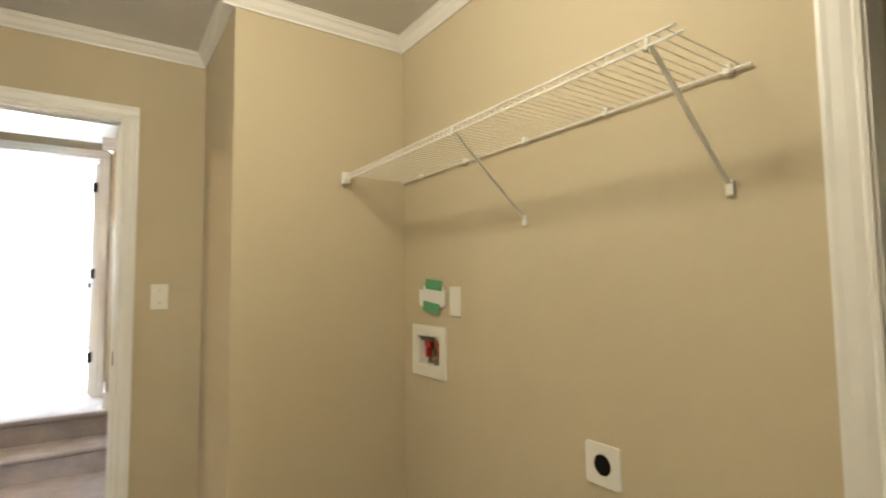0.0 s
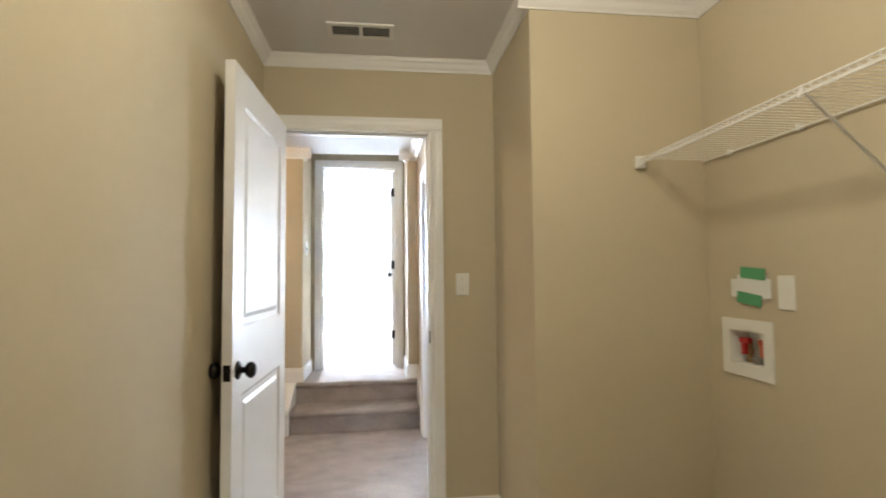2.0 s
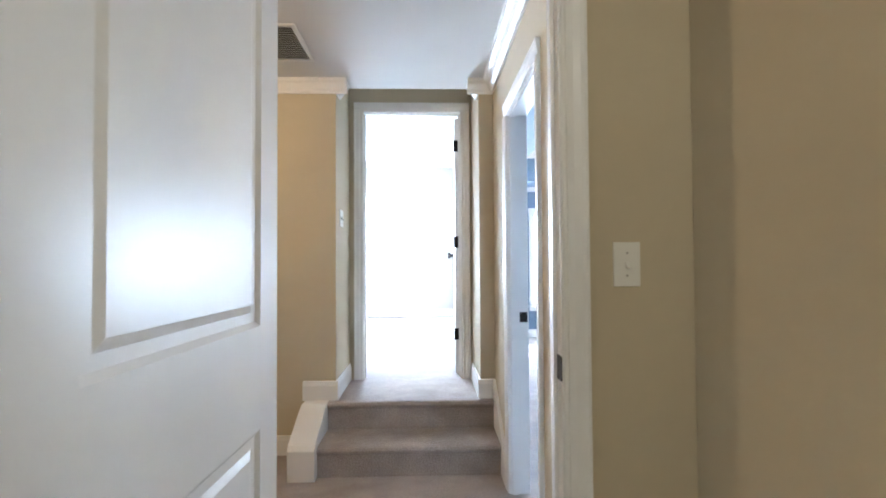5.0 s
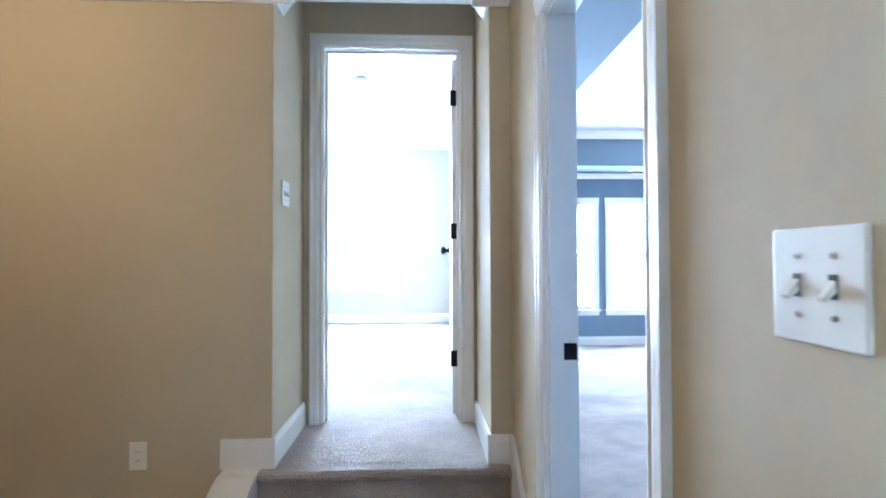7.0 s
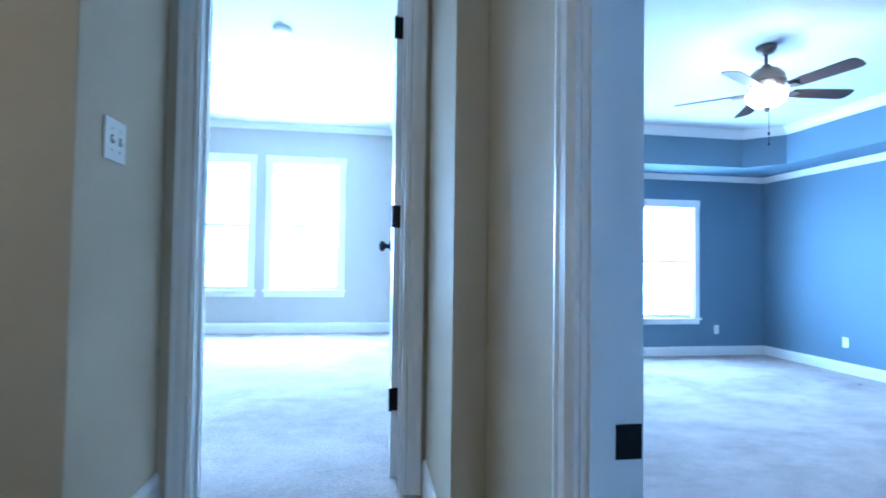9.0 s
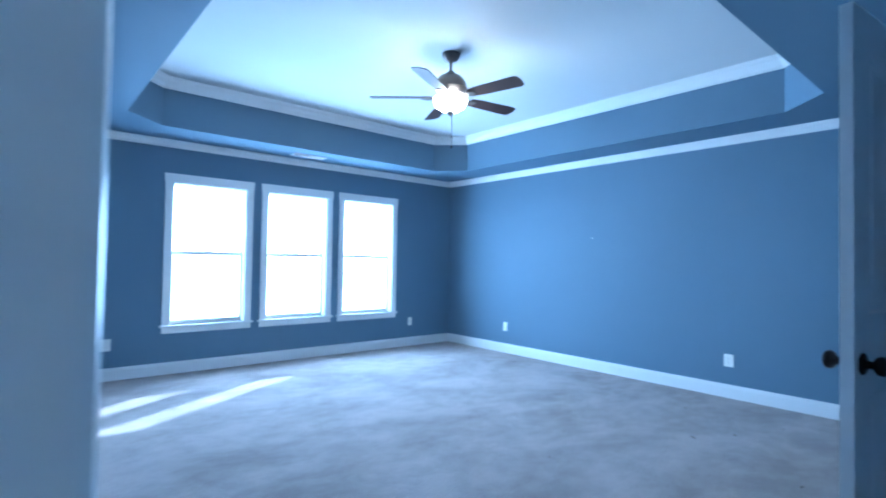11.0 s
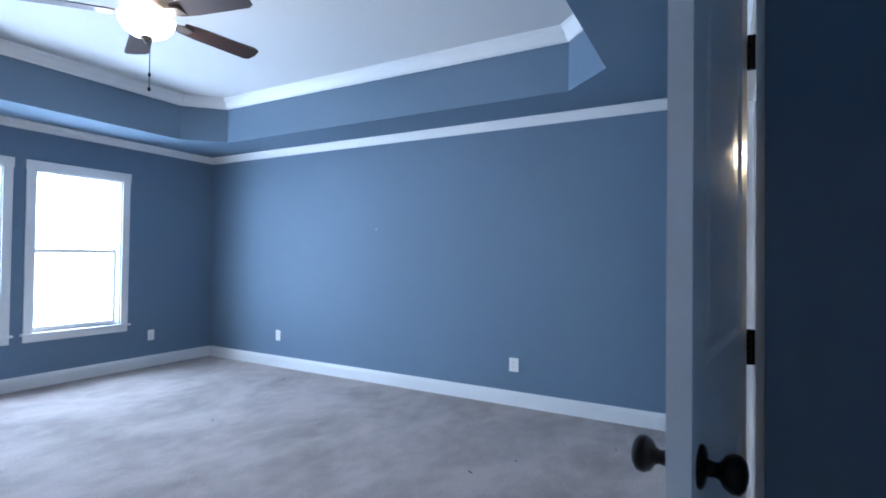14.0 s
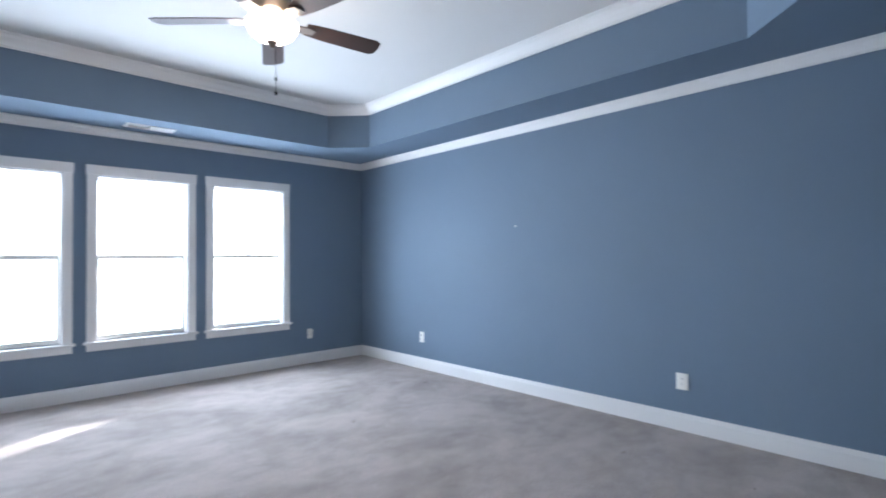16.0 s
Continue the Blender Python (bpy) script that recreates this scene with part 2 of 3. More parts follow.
# floors
structure("floor_laundry", boxes((LX0 - 0.1, LX1 + 0.1, LY0 - 0.1, LY1 + 0.06, -0.1, 0)), VINYL, "grey vinyl laundry floor", "floor")
structure("floor_hall", boxes((HX0 - 0.1, HX1 + 0.06, LY1 + 0.06, HY1 + 0.1, -0.1, 0)), CARPET, "beige cut-pile hall carpet", "floor")
structure("floor_bedroom", boxes((HX1 + 0.06, BX1 + 0.1, AY0 - 0.1, BY1 + 0.1, -0.1, 0)), CARPET, "beige cut-pile bedroom carpet with brushed marks", "floor")
structure("floor_upper", boxes((RX0 - 0.1, HX1 + 0.02, HY1 + 0.02, BY1 + 0.1, 0.05, UP)), CARPET, "beige cut-pile carpet in the upper room", "floor")
structure("floor_bath", boxes((AX1 + 0.05, BX1 + 0.1, 1.8, AY0 - 0.1, -0.1, -0.002), (AX1 + 0.1, BX1 + 0.1, AY0 - 0.1, BY0 - 0.06, 0.001, 0.004)), VINYL, "grey bathroom floor", "floor")

# laundry walls
LT = LC + 0.15
structure("wall_laundry_west", boxes((LX0 - 0.1, LX0, LY0 - 0.1, LY1, 0, LT)), BEIGE, "beige painted laundry wall", "wall")
structure("wall_laundry_south", boxes((LX0, LX1, LY0 - 0.1, LY0, 0, LT)), BEIGE, "beige painted laundry wall", "wall")
SD = (-0.14, 0.68)   # side doorway in the laundry's long wall
structure("wall_laundry_east", boxes((LX1, LX1 + 0.1, LY0 - 0.1, SD[0] - 0.02, 0, LT), (LX1, LX1 + 0.1, SD[1] + 0.02, 2.117, 0, LT), (LX1, LX1 + 0.1, 2.289, PIER_Y, 0, LT),
                                     (LX1, LX1 + 0.1, 2.117, 2.289, 0, 0.9355), (LX1, LX1 + 0.1, 2.117, 2.289, 1.0645, LT),
                                     (LX1, LX1 + 0.1, SD[0] - 0.02, SD[1] + 0.02, 2.07, LT)), BEIGE, "beige painted laundry wall behind the shelf", "wall")
structure("wall_laundry_pier", boxes((PIER_X, LX1 + 0.1, PIER_Y, LY1, 0, LT), bevel=0.006), BEIGE, "beige painted pier beside the washer recess", "wall")
structure("wall_laundry_north", boxes((LX0 - 0.1, LD[0] - 0.02, LY1, LY1 + 0.06, 0, LT), (LD[1] + 0.02, LX1 + 0.1, LY1, LY1 + 0.06, 0, LT),
                                      (LD[0] - 0.02, LD[1] + 0.02, LY1, LY1 + 0.06, LD[2] + 0.02, LT)), BEIGE, "beige painted wall round the laundry doorway", "wall")
structure("wall_side_room", boxes((LX1 + 0.1, 2.4, SD[1] + 0.3, SD[1] + 0.4, 0, LT), (LX1 + 0.1, 2.4, SD[0] - 0.5, SD[0] - 0.4, 0, LT),
                                  (2.4, 2.5, SD[0] - 0.5, SD[1] + 0.4, 0, LT)), BEIGE, "beige painted side room walls", "wall")
structure("floor_side_room", boxes((LX1 + 0.1, 2.4, SD[0] - 0.4, SD[1] + 0.3, -0.1, 0)), VINYL, "grey vinyl side room floor", "floor")
structure("ceiling_side_room", boxes((LX1 + 0.1, 2.4, SD[0] - 0.4, SD[1] + 0.3, LC, LC + 0.1)), CEIL, "white side room ceiling", "ceiling")
# hall walls
structure("wall_hall_south", boxes((HX0 - 0.1, LD[0] - 0.02, LY1 + 0.06, HY0, 0, LT), (LD[1] + 0.02, HX1 + 0.06, LY1 + 0.06, HY0, 0, LT),
                                   (LD[0] - 0.02, LD[1] + 0.02, LY1 + 0.06, HY0, LD[2] + 0.02, LT)), BEIGE, "beige painted hall wall", "wall")
structure("wall_hall_west", boxes((HX0 - 0.1, HX0, HY0, HY1, 0, LT)), BEIGE, "beige painted hall wall", "wall")
structure("wall_hall_east", boxes((HX1, HX1 + 0.06, HY0, BD[0] - 0.02, 0, LT), (HX1, HX1 + 0.06, BD[1] + 0.02, RY0, 0, LT + 0.4),
                                  (HX1, HX1 + 0.06, BD[0] - 0.02, BD[1] + 0.02, BD[2] + 0.02, LT)), BEIGE, "beige painted hall wall", "wall")
structure("wall_hall_north", boxes((HX0 - 0.1, PX0, HY1, PY1, 0, LT + 0.4), bevel=0.005), BEIGE, "beige painted hall wall beside the steps", "wall")
structure("wall_passage_east", boxes((PX1, HX1, HY1, PY1, 0, LT + 0.4), bevel=0.005), BEIGE, "narrow beige painted wall beside the steps", "wall")
structure("wall_passage_north", boxes((HX0, ED[0] - 0.02, PY1, PY1 + 0.06, 0, LT + 0.4), (ED[1] + 0.02, HX1, PY1, PY1 + 0.06, 0, LT + 0.4),
                                      (ED[0] - 0.02, ED[1] + 0.02, PY1, PY1 + 0.06, ED[2] + 0.02, LT + 0.4)), BEIGE, "beige painted wall round the upper doorway", "wall")
# upper room walls
structure("wall_upper_south", boxes((RX0 - 0.1, ED[0] - 0.02, PY1 + 0.06, RY0, UP, RC), (ED[1] + 0.02, HX1, PY1 + 0.06, RY0, UP, RC),
                                    (ED[0] - 0.02, ED[1] + 0.02, PY1 + 0.06, RY0, ED[2] + 0.02, RC)), GREIGE, "greige painted wall in the upper room", "wall")
structure("wall_upper_east", boxes((HX1, HX1 + 0.06, RY0, BY1, UP - 0.3, RC)), GREIGE, "greige painted wall in the upper room", "wall")
structure("wall_upper_west", boxes((RX0 - 0.1, RX0, RY0, BY1, UP - 0.3, RC)), GREIGE, "greige painted wall in the upper room", "wall")


def window_wall(name, x0, x1, z0, z1, holes, mat, label):
    """Outer wall along x with window openings (x0, x1, sill, head)."""
    bs, x = [], x0
    for a, b, s, h in holes:
        bs += [(x, a, BY1, BY1 + 0.18, z0, z1), (a, b, BY1, BY1 + 0.18, z0, s), (a, b, BY1, BY1 + 0.18, h, z1)]
        x = b
    bs.append((x, x1, BY1, BY1 + 0.18, z0, z1))
    return structure(name, boxes(*bs), mat, label, "wall")


BW = [(1.523, 2.296), (2.547, 3.32), (3.571, 4.344)]
BZ = (0.513, 2.027)
RW = [(-2.285, -1.493), (-1.229, -0.437)]
RZ = (0.868, 2.393)
window_wall("wall_bedroom_north", HX1 + 0.06, BX1 + 0.1, -0.1, 3.3, [(a, b, *BZ) for a, b in BW], BLUE, "slate blue bedroom wall with three windows")
window_wall("wall_upper_north", RX0 - 0.1, HX1 + 0.06, -0.1, 3.3, [(a, b, *RZ) for a, b in RW], GREIGE, "greige upper room wall with windows")
# bedroom walls
structure("wall_bedroom_east", boxes((BX1, BX1 + 0.1, 1.8, BY1, 0, 3.3)), BLUE, "slate blue painted bedroom wall", "wall")
structure("wall_bedroom_west", boxes((BX0 - 0.06, BX0, AY0 - 0.1, BD[0] - 0.02, 0, 3.2), (BX0 - 0.06, BX0, BD[1] + 0.02, BY1, 0, 3.2),
                                     (BX0 - 0.06, BX0, BD[0] - 0.02, BD[1] + 0.02, BD[2] + 0.02, 3.2)), BLUE, "slate blue bedroom wall with the entrance", "wall")
structure("wall_bedroom_alcove", boxes((BX0, AX1 + 0.06, AY0 - 0.1, AY0, 0, 3.2)), BLUE, "slate blue painted alcove wall", "wall")
structure("wall_bedroom_return", boxes((AX1, AX1 + 0.05, AY0, BY0 - 0.05, 0, 3.2), (AX1, DD[0] - 0.02, BY0 - 0.05, BY0, 0, 3.2)), BLUE, "slate blue painted outside corner beside the double doors", "wall")
structure("wall_bedroom_south", boxes((DD[1] + 0.02, BX1, BY0 - 0.05, BY0, 0, 3.2), (DD[0] - 0.02, DD[1] + 0.02, BY0 - 0.05, BY0, DD[2] + 0.02, 3.2)), BLUE, "slate blue painted wall round the double doors", "wall")
# bathroom shell
structure("wall_bath_north", boxes((DD[1] + 0.02, BX1, BY0 - 0.1, BY0 - 0.05, 0, 2.6), (AX1 + 0.05, DD[0] - 0.02, BY0 - 0.1, BY0 - 0.05, 0, 2.6),
                                   (DD[0] - 0.02, DD[1] + 0.02, BY0 - 0.1, BY0 - 0.05, DD[2] + 0.02, 2.6)), BEIGE, "beige bathroom wall", "wall")
structure("wall_bath_west", boxes((AX1 + 0.05, AX1 + 0.1, 1.8, BY0 - 0.1, 0, 2.6)), BEIGE, "beige bathroom wall", "wall")
structure("wall_bath_south", boxes((AX1 + 0.05, BX1, 1.7, 1.8, 0, 2.6)), BEIGE, "beige bathroom wall", "wall")
structure("wall_bath_east", boxes((BX1 - 0.05, BX1, 1.8, BY0 - 0.1, 0, 2.6)), BEIGE, "beige bathroom wall", "wall")
structure("ceiling_bath", boxes((AX1, BX1, 1.7, BY0 - 0.1, 2.6, 2.7)), CEIL, "white bathroom ceiling", "ceiling")
# ceilings
structure("ceiling_laundry", boxes((LX0 - 0.1, LX1 + 0.1, LY0 - 0.1, LY1, LC, LC + 0.1)), CEIL, "white painted laundry ceiling", "ceiling")
structure("ceiling_hall", boxes((HX0 - 0.1, HX1, HY0, HY1, LC, LC + 0.1), (PX0, PX1, HY1, HY1 + 0.14, LC, LC + 0.1)), CEIL, "white painted hall ceiling", "ceiling")
structure("wall_passage_header", boxes((PX0, PX1, HY1 + 0.10, HY1 + 0.14, LC + 0.1, LT + 0.4)), BEIGE, "beige painted header over the steps", "wall")
structure("ceiling_passage", boxes((PX0, PX1, HY1 + 0.14, PY1, LT + 0.3, LT + 0.4)), CEIL, "white painted ceiling over the steps", "ceiling")
structure("ceiling_upper", boxes((RX0 - 0.1, HX1 + 0.06, RY0 - 0.06, BY1 + 0.1, RC, RC + 0.1)), CEIL, "white painted ceiling of the upper room", "ceiling")
TX0, TX1, TY0, TY1, CH = 0.96, 4.90, 5.043, 9.385, 0.325


def octagon(x0, x1, y0, y1, c):
    return [(x0 + c, y0), (x1 - c, y0), (x1, y0 + c), (x1, y1 - c), (x1 - c, y1), (x0 + c, y1), (x0, y1 - c), (x0, y0 + c)]


def tray_soffit():
    bm = bmesh.new()
    inner = octagon(TX0, TX1, TY0, TY1, CH)
    outer = [(TX0 + CH, AY0), (TX1 - CH, AY0), (BX1, TY0 + CH), (BX1, TY1 - CH), (TX1 - CH, BY1), (TX0 + CH, BY1), (BX0, TY1 - CH), (BX0, TY0 + CH)]
    corner = [None, (BX1, AY0), None, (BX1, BY1), None, (BX0, BY1), None, (BX0, AY0)]
    for z in (SOF,):
        i_ = [bm.verts.new((*p, z)) for p in inner]
        o_ = [bm.verts.new((*p, z)) for p in outer]
        c_ = [bm.verts.new((*p, z)) if p else None for p in corner]
        for k in range(8):
            j = (k + 1) % 8
            q = [i_[k], i_[j], o_[j]] + ([c_[k]] if c_[k] else []) + [o_[k]]
            bm.faces.new(q)
        t_ = [bm.verts.new((*p, TRAY)) for p in inner]
        for k in range(8):
            j = (k + 1) % 8
            bm.faces.new([i_[k], i_[j], t_[j], t_[k]])
    return bm


structure("ceiling_bedroom_soffit", tray_soffit(), BLUE, "slate blue soffit and sides of the tray ceiling", "ceiling")
structure("ceiling_bedroom", boxes((BX0 - 0.06, BX1 + 0.1, AY0 - 0.1, BY1 + 0.1, TRAY, TRAY + 0.2)), CEIL, "white painted tray ceiling", "ceiling")
OCT = octagon(TX0, TX1, TY0, TY1, CH)
for k in range(8):
    p, q = OCT[k], OCT[(k + 1) % 8]
    d = (Vector(q) - Vector(p)).normalized()
    crown(p, q, (-d.y, d.x), TRAY, 0.10, 0.085)

# outer ground
structure("ground", boxes((-400, 400, -400, 400, -0.9, -0.6)), GRASS, "lawn round the house out to the horizon", "ground")

# ---------------- trim ----------------
# crowns
crown((LX0, LY1), (PIER_X, LY1), (0, -1), LC, 0.06, 0.05)
crown((PIER_X, PIER_Y), (PIER_X, LY1), (-1, 0), LC, 0.06, 0.05, ext=(0.0, 0))
crown((PIER_X, PIER_Y), (LX1, PIER_Y), (0, -1), LC, 0.06, 0.05, ext=(0.05, 0))
crown((LX1, LY0), (LX1, PIER_Y), (-1, 0), LC, 0.06, 0.05)
crown((LX0, LY0), (LX0, LY1), (1, 0), LC, 0.06, 0.05)
crown((HX0, HY1), (PX0, HY1), (0, -1), LC, ext=(0, 0.075))
crown((PX0, HY1), (PX0, HY1 + 0.12), (1, 0), LC)
crown((PX1, HY1), (HX1, HY1), (0, -1), LC, ext=(0.075, 0))
crown((PX1, HY1), (PX1, HY1 + 0.12), (-1, 0), LC)
crown((HX1, HY0), (HX1, HY1), (-1, 0), LC)
crown((HX0, HY0), (HX1, HY0), (0, 1), LC)
crown((BX0, BY1), (BX1, BY1), (0, -1), SOF, 0.075, 0.055)
crown((BX1, BY0), (BX1, BY1), (-1, 0), SOF, 0.075, 0.055)
crown((BX0, AY0), (BX0, BY1), (1, 0), SOF, 0.075, 0.055)
crown((AX1, BY0), (BX1, BY0), (0, 1), SOF, 0.075, 0.055, ext=(0.05, 0))
crown((AX1, AY0), (AX1, BY0), (-1, 0), SOF, 0.075, 0.055)
crown((BX0, AY0), (AX1, AY0), (0, 1), SOF, 0.075, 0.055)
crown((RX0, BY1), (HX1, BY1), (0, -1), RC, 0.07, 0.06)
crown((HX1, RY0), (HX1, BY1), (-1, 0), RC, 0.07, 0.06)
# baseboards
base((LX0, LY0), (LX0, LY1), (1, 0))
base((PIER_X, PIER_Y), (PIER_X, LY1), (-1, 0))
base((PIER_X, PIER_Y), (LX1, PIER_Y), (0, -1), ext=(0.015, 0))
base((LX1, SD[1] + 0.08), (LX1, PIER_Y), (-1, 0))
base((LD[1] + 0.08, LY1), (PIER_X, LY1), (0, -1))
base((HX0, HY1), (-1.034, HY1), (0, -1))
base((HX0, HY0), (LD[0] - 0.08, HY0), (0, 1))
base((LD[1] + 0.08, HY0), (HX1, HY0), (0, 1))
base((HX1, HY0), (HX1, BD[0] - 0.08), (-1, 0))
base((PX0, HY1), (PX0, PY1), (1, 0), UP)
base((-1.034, HY1), (PX0, HY1), (0, -1), UP, ext=(0, 0.015))
base((PX1, HY1), (PX1, PY1), (-1, 0), UP)
base((PX1, HY1), (HX1, HY1), (0, -1), UP, ext=(0.015, 0))
base((BX0, BY1), (BX1, BY1), (0, -1))
base((BX1, BY0), (BX1, BY1), (-1, 0))
base((BX0, BD[1] + 0.08), (BX0, BY1), (1, 0))
base((AX1, AY0), (AX1, BY0), (-1, 0))
base((BX0, AY0), (AX1, AY0), (0, 1))
base((DD[1] + 0.08, BY0), (BX1, BY0), (0, 1))
base((RX0, BY1), (HX1, BY1), (0, -1), UP)
base((HX1, RY0), (HX1, BY1), (-1, 0), UP)
base((RX0, RY0), (ED[0] - 0.08, RY0), (0, 1), UP)

CASE = [(0, 0), (0.010, 0), (0.012, 0.008), (0.009, 0.014), (0.014, 0.030), (0.016, 0.050), (0.019, 0.060), (0.019, 0.068), (0, 0.068)]


def door_case(number, along, lo, hi, height, face_a, face_b, zfloor=0.0, stop=None, far=True):
    """A cased doorway: jambs with stops through the wall, and moulded casing on both faces.
    along: 'x' or 'y', the axis that the wall follows; face_a < face_b: its two faces."""
    d = tagged(new("door_frame_%d" % number), "white painted door jamb and moulded casing", "door frame", kind="structure")

    def v(s, f, z):
        return (s, f, z) if along == "x" else (f, s, z)

    def put(name, s0, s1, f0, f1, z0, z1):
        a, b = v(s0, f0, z0), v(s1, f1, z1)
        part(name, boxes((min(a[0], b[0]), max(a[0], b[0]), min(a[1], b[1]), max(a[1], b[1]), z0, z1)), TRIM, d)

    top = height
    put("jamb", lo - 0.019, lo, face_a - 0.002, face_b + 0.002, zfloor, top + 0.019)
    put("jamb", hi, hi + 0.019, face_a - 0.002, face_b + 0.002, zfloor, top + 0.019)
    put("head_jamb", lo, hi, face_a - 0.002, face_b + 0.002, top, top + 0.019)
    if stop is not None:
        put("stop", lo, lo + 0.011, stop, stop + 0.035, zfloor, top - 0.011)
        put("stop", hi - 0.011, hi, stop, stop + 0.035, zfloor, top - 0.011)
        put("stop", lo, hi, stop, stop + 0.035, top - 0.011, top)
    for face, sign in ((face_a, -1), (face_b, 1)):
        for side, way in ((lo - 0.006, -1), (hi + 0.006, 1)):
            bm = bmesh.new()
            prism(bm, [v(side + way * w, face + sign * o, 0) for o, w in CASE], (0, 0, zfloor), (0, 0, top + 0.006))
            part("casing", bm, TRIM, d)
        bm = bmesh.new()
        dx = Vector(v(1, 0, 0))
        a = [v(0, face + sign * o, top + 0.006 + w) for o, w in CASE]
        prism(bm, a, dx * (lo - 0.074), dx * (hi + 0.074))
        part("head_casing", bm, TRIM, d)
    return d


door_case(1, "x", LD[0], LD[1], LD[2], LY1, HY0, stop=LY1 + 0.04)
door_case(2, "y", BD[0], BD[1], BD[2], HX1, BX0, stop=HX1 + 0.008)
door_case(3, "x", ED[0], ED[1], ED[2], PY1, RY0, UP, stop=PY1 + 0.045)
door_case(4, "x", DD[0], DD[1], DD[2], BY0 - 0.1, BY0, stop=BY0 - 0.075)
door_case(5, "y", SD[0], SD[1], 2.05, LX1, LX1 + 0.1)


# ---------------- doors ----------------
def panel_door(name, hinge, width, height, rz, label, hinge_left=True, z=0.0, latch=True, group="", kz=0.955, reach=0.004):
    """Two-panel moulded door leaf. Local x runs from the hinge to the lock edge, y is its thickness."""
    d = thing(name, (hinge[0], hinge[1], z), label, "door", group, rz)
    t, st, z0 = 0.0175, 0.115, 0.012
    rails = ((z0, 0.24), (0.86, 1.10), (height - 0.135, height - 0.004))
    w0, w1 = 0.003, width
    bs = [(w0, w0 + st, -t, t, z0, height - 0.004), (w1 - st, w1, -t, t, z0, height - 0.004)]
    bs += [(w0 + st, w1 - st, -t, t, a, b) for a, b in rails]
    part("frame", boxes(*bs), DOOR, d)
    for (a, b) in ((rails[0][1], rails[1][0]), (rails[1][1], rails[2][0])):
        bm = bmesh.new()
        x0, x1 = w0 + st, w1 - st
        for s in (-1, 1):
            loops = []
            for ins, dep in ((0, t - 0.0005), (0.012, t - 0.009), (0.034, t - 0.009), (0.052, t - 0.003)):
                loops.append([bm.verts.new((x, s * dep, zz)) for x, zz in ((x0 + ins, a + ins), (x1 - ins, a + ins), (x1 - ins, b - ins), (x0 + ins, b - ins))])
            for p, q in zip(loops, loops[1:]):
                for i in range(4):
                    bm.faces.new([p[i], p[(i + 1) % 4], q[(i + 1) % 4], q[i]])
            bm.faces.new(loops[-1])
        part("panel", bm, DOOR, d)
    for s in (-1, 1):
        bm = bmesh.new()
        m = pose(width - 0.062, s * t, kz, -90 * s, 0, 0)
        lathe(bm, [(0, 0), (0.033, 0), (0.033, 0.004), (0.027, 0.008), (0.013, 0.010), (0.011, 0.022), (0.014, 0.028),
                   (0.024, 0.034), (0.029, 0.044), (0.028, 0.054), (0.020, 0.061), (0.008, 0.064), (0, 0.064)], m, 20)
        part("knob", bm, BRONZE, d, "dark bronze round knob", smooth=True)
    if latch:
        part("latch_plate", boxes((width - 0.0005, width + 0.0015, -0.0125, 0.0125, kz - 0.028, kz + 0.028),
                                  (width, width + 0.010, -0.006, 0.006, kz - 0.008, kz + 0.008)), BRONZE, d, "dark bronze latch plate")
    side = 1 if hinge_left else -1
    for hz in (0.325, height / 2 + 0.03, height - 0.225):
        bm = bmesh.new()
        for k in range(5):
            rod(bm, (-0.003, side * (t + 0.004), hz - 0.045 + k * 0.018), (-0.003, side * (t + 0.004), hz - 0.0285 + k * 0.018), 0.0065, 10)
        box(bm, 0.0005, 0.0026, -t * 0.9 * side if side > 0 else -t, t if side > 0 else t * 0.9, hz - 0.045, hz + 0.045)
        box(bm, -0.012, -0.003, min(side * (t - 0.004), side * (t + reach)), max(side * (t - 0.004), side * (t + reach)), hz - 0.045, hz + 0.045)
        part("hinge", bm, BRONZE, d, "dark bronze butt hinge")
    return d


panel_door("laundry_door", (LD[0] + 0.022, LY1 - 0.012), 0.815, 2.07, -92, "white two-panel laundry door standing open against the wall", hinge_left=False)
panel_door("upper_door", (ED[1] - 0.018, RY0 + 0.012), 0.73, 2.05, 88, "white two-panel upper room door standing wide open", hinge_left=True, z=UP)
panel_door("bath_door", (DD[0] + 0.002, BY0 + 0.052), 0.715, 2.035, 172.5, "white two-panel double-door leaf swung open towards the alcove", hinge_left=True, latch=False, group="bathroom double doors", kz=0.955, reach=0.018)
panel_door("bath_door", (DD[1] - 0.002, BY0 + 0.086), 0.67, 2.035, 13, "white two-panel double-door leaf swung open against the wall", hinge_left=False, latch=False, group="bathroom double doors", kz=0.93, reach=0.03)


# ---------------- windows ----------------
def window(number, a, b, s, h):
    w = tagged(new("window_%d" % number), "white double-hung window with flat casing, stool and apron", "window", kind="structure")
    y = BY1
    part("side_casing", boxes((a - 0.075, a - 0.002, y - 0.019, y, s, h + 0.002), bevel=0.003), TRIM, w)
    part("side_casing", boxes((b + 0.002, b + 0.075, y - 0.019, y, s, h + 0.002), bevel=0.003), TRIM, w)
    part("head_casing", boxes((a - 0.082, b + 0.082, y - 0.022, y, h + 0.002, h + 0.095), bevel=0.003), TRIM, w)
    part("window_sill", boxes((a - 0.095, b + 0.095, y - 0.045, y + 0.06, s - 0.022, s), bevel=0.004), TRIM, w)
    part("apron", boxes((a - 0.075, b + 0.075, y - 0.017, y, s - 0.085, s - 0.022), bevel=0.003), TRIM, w)
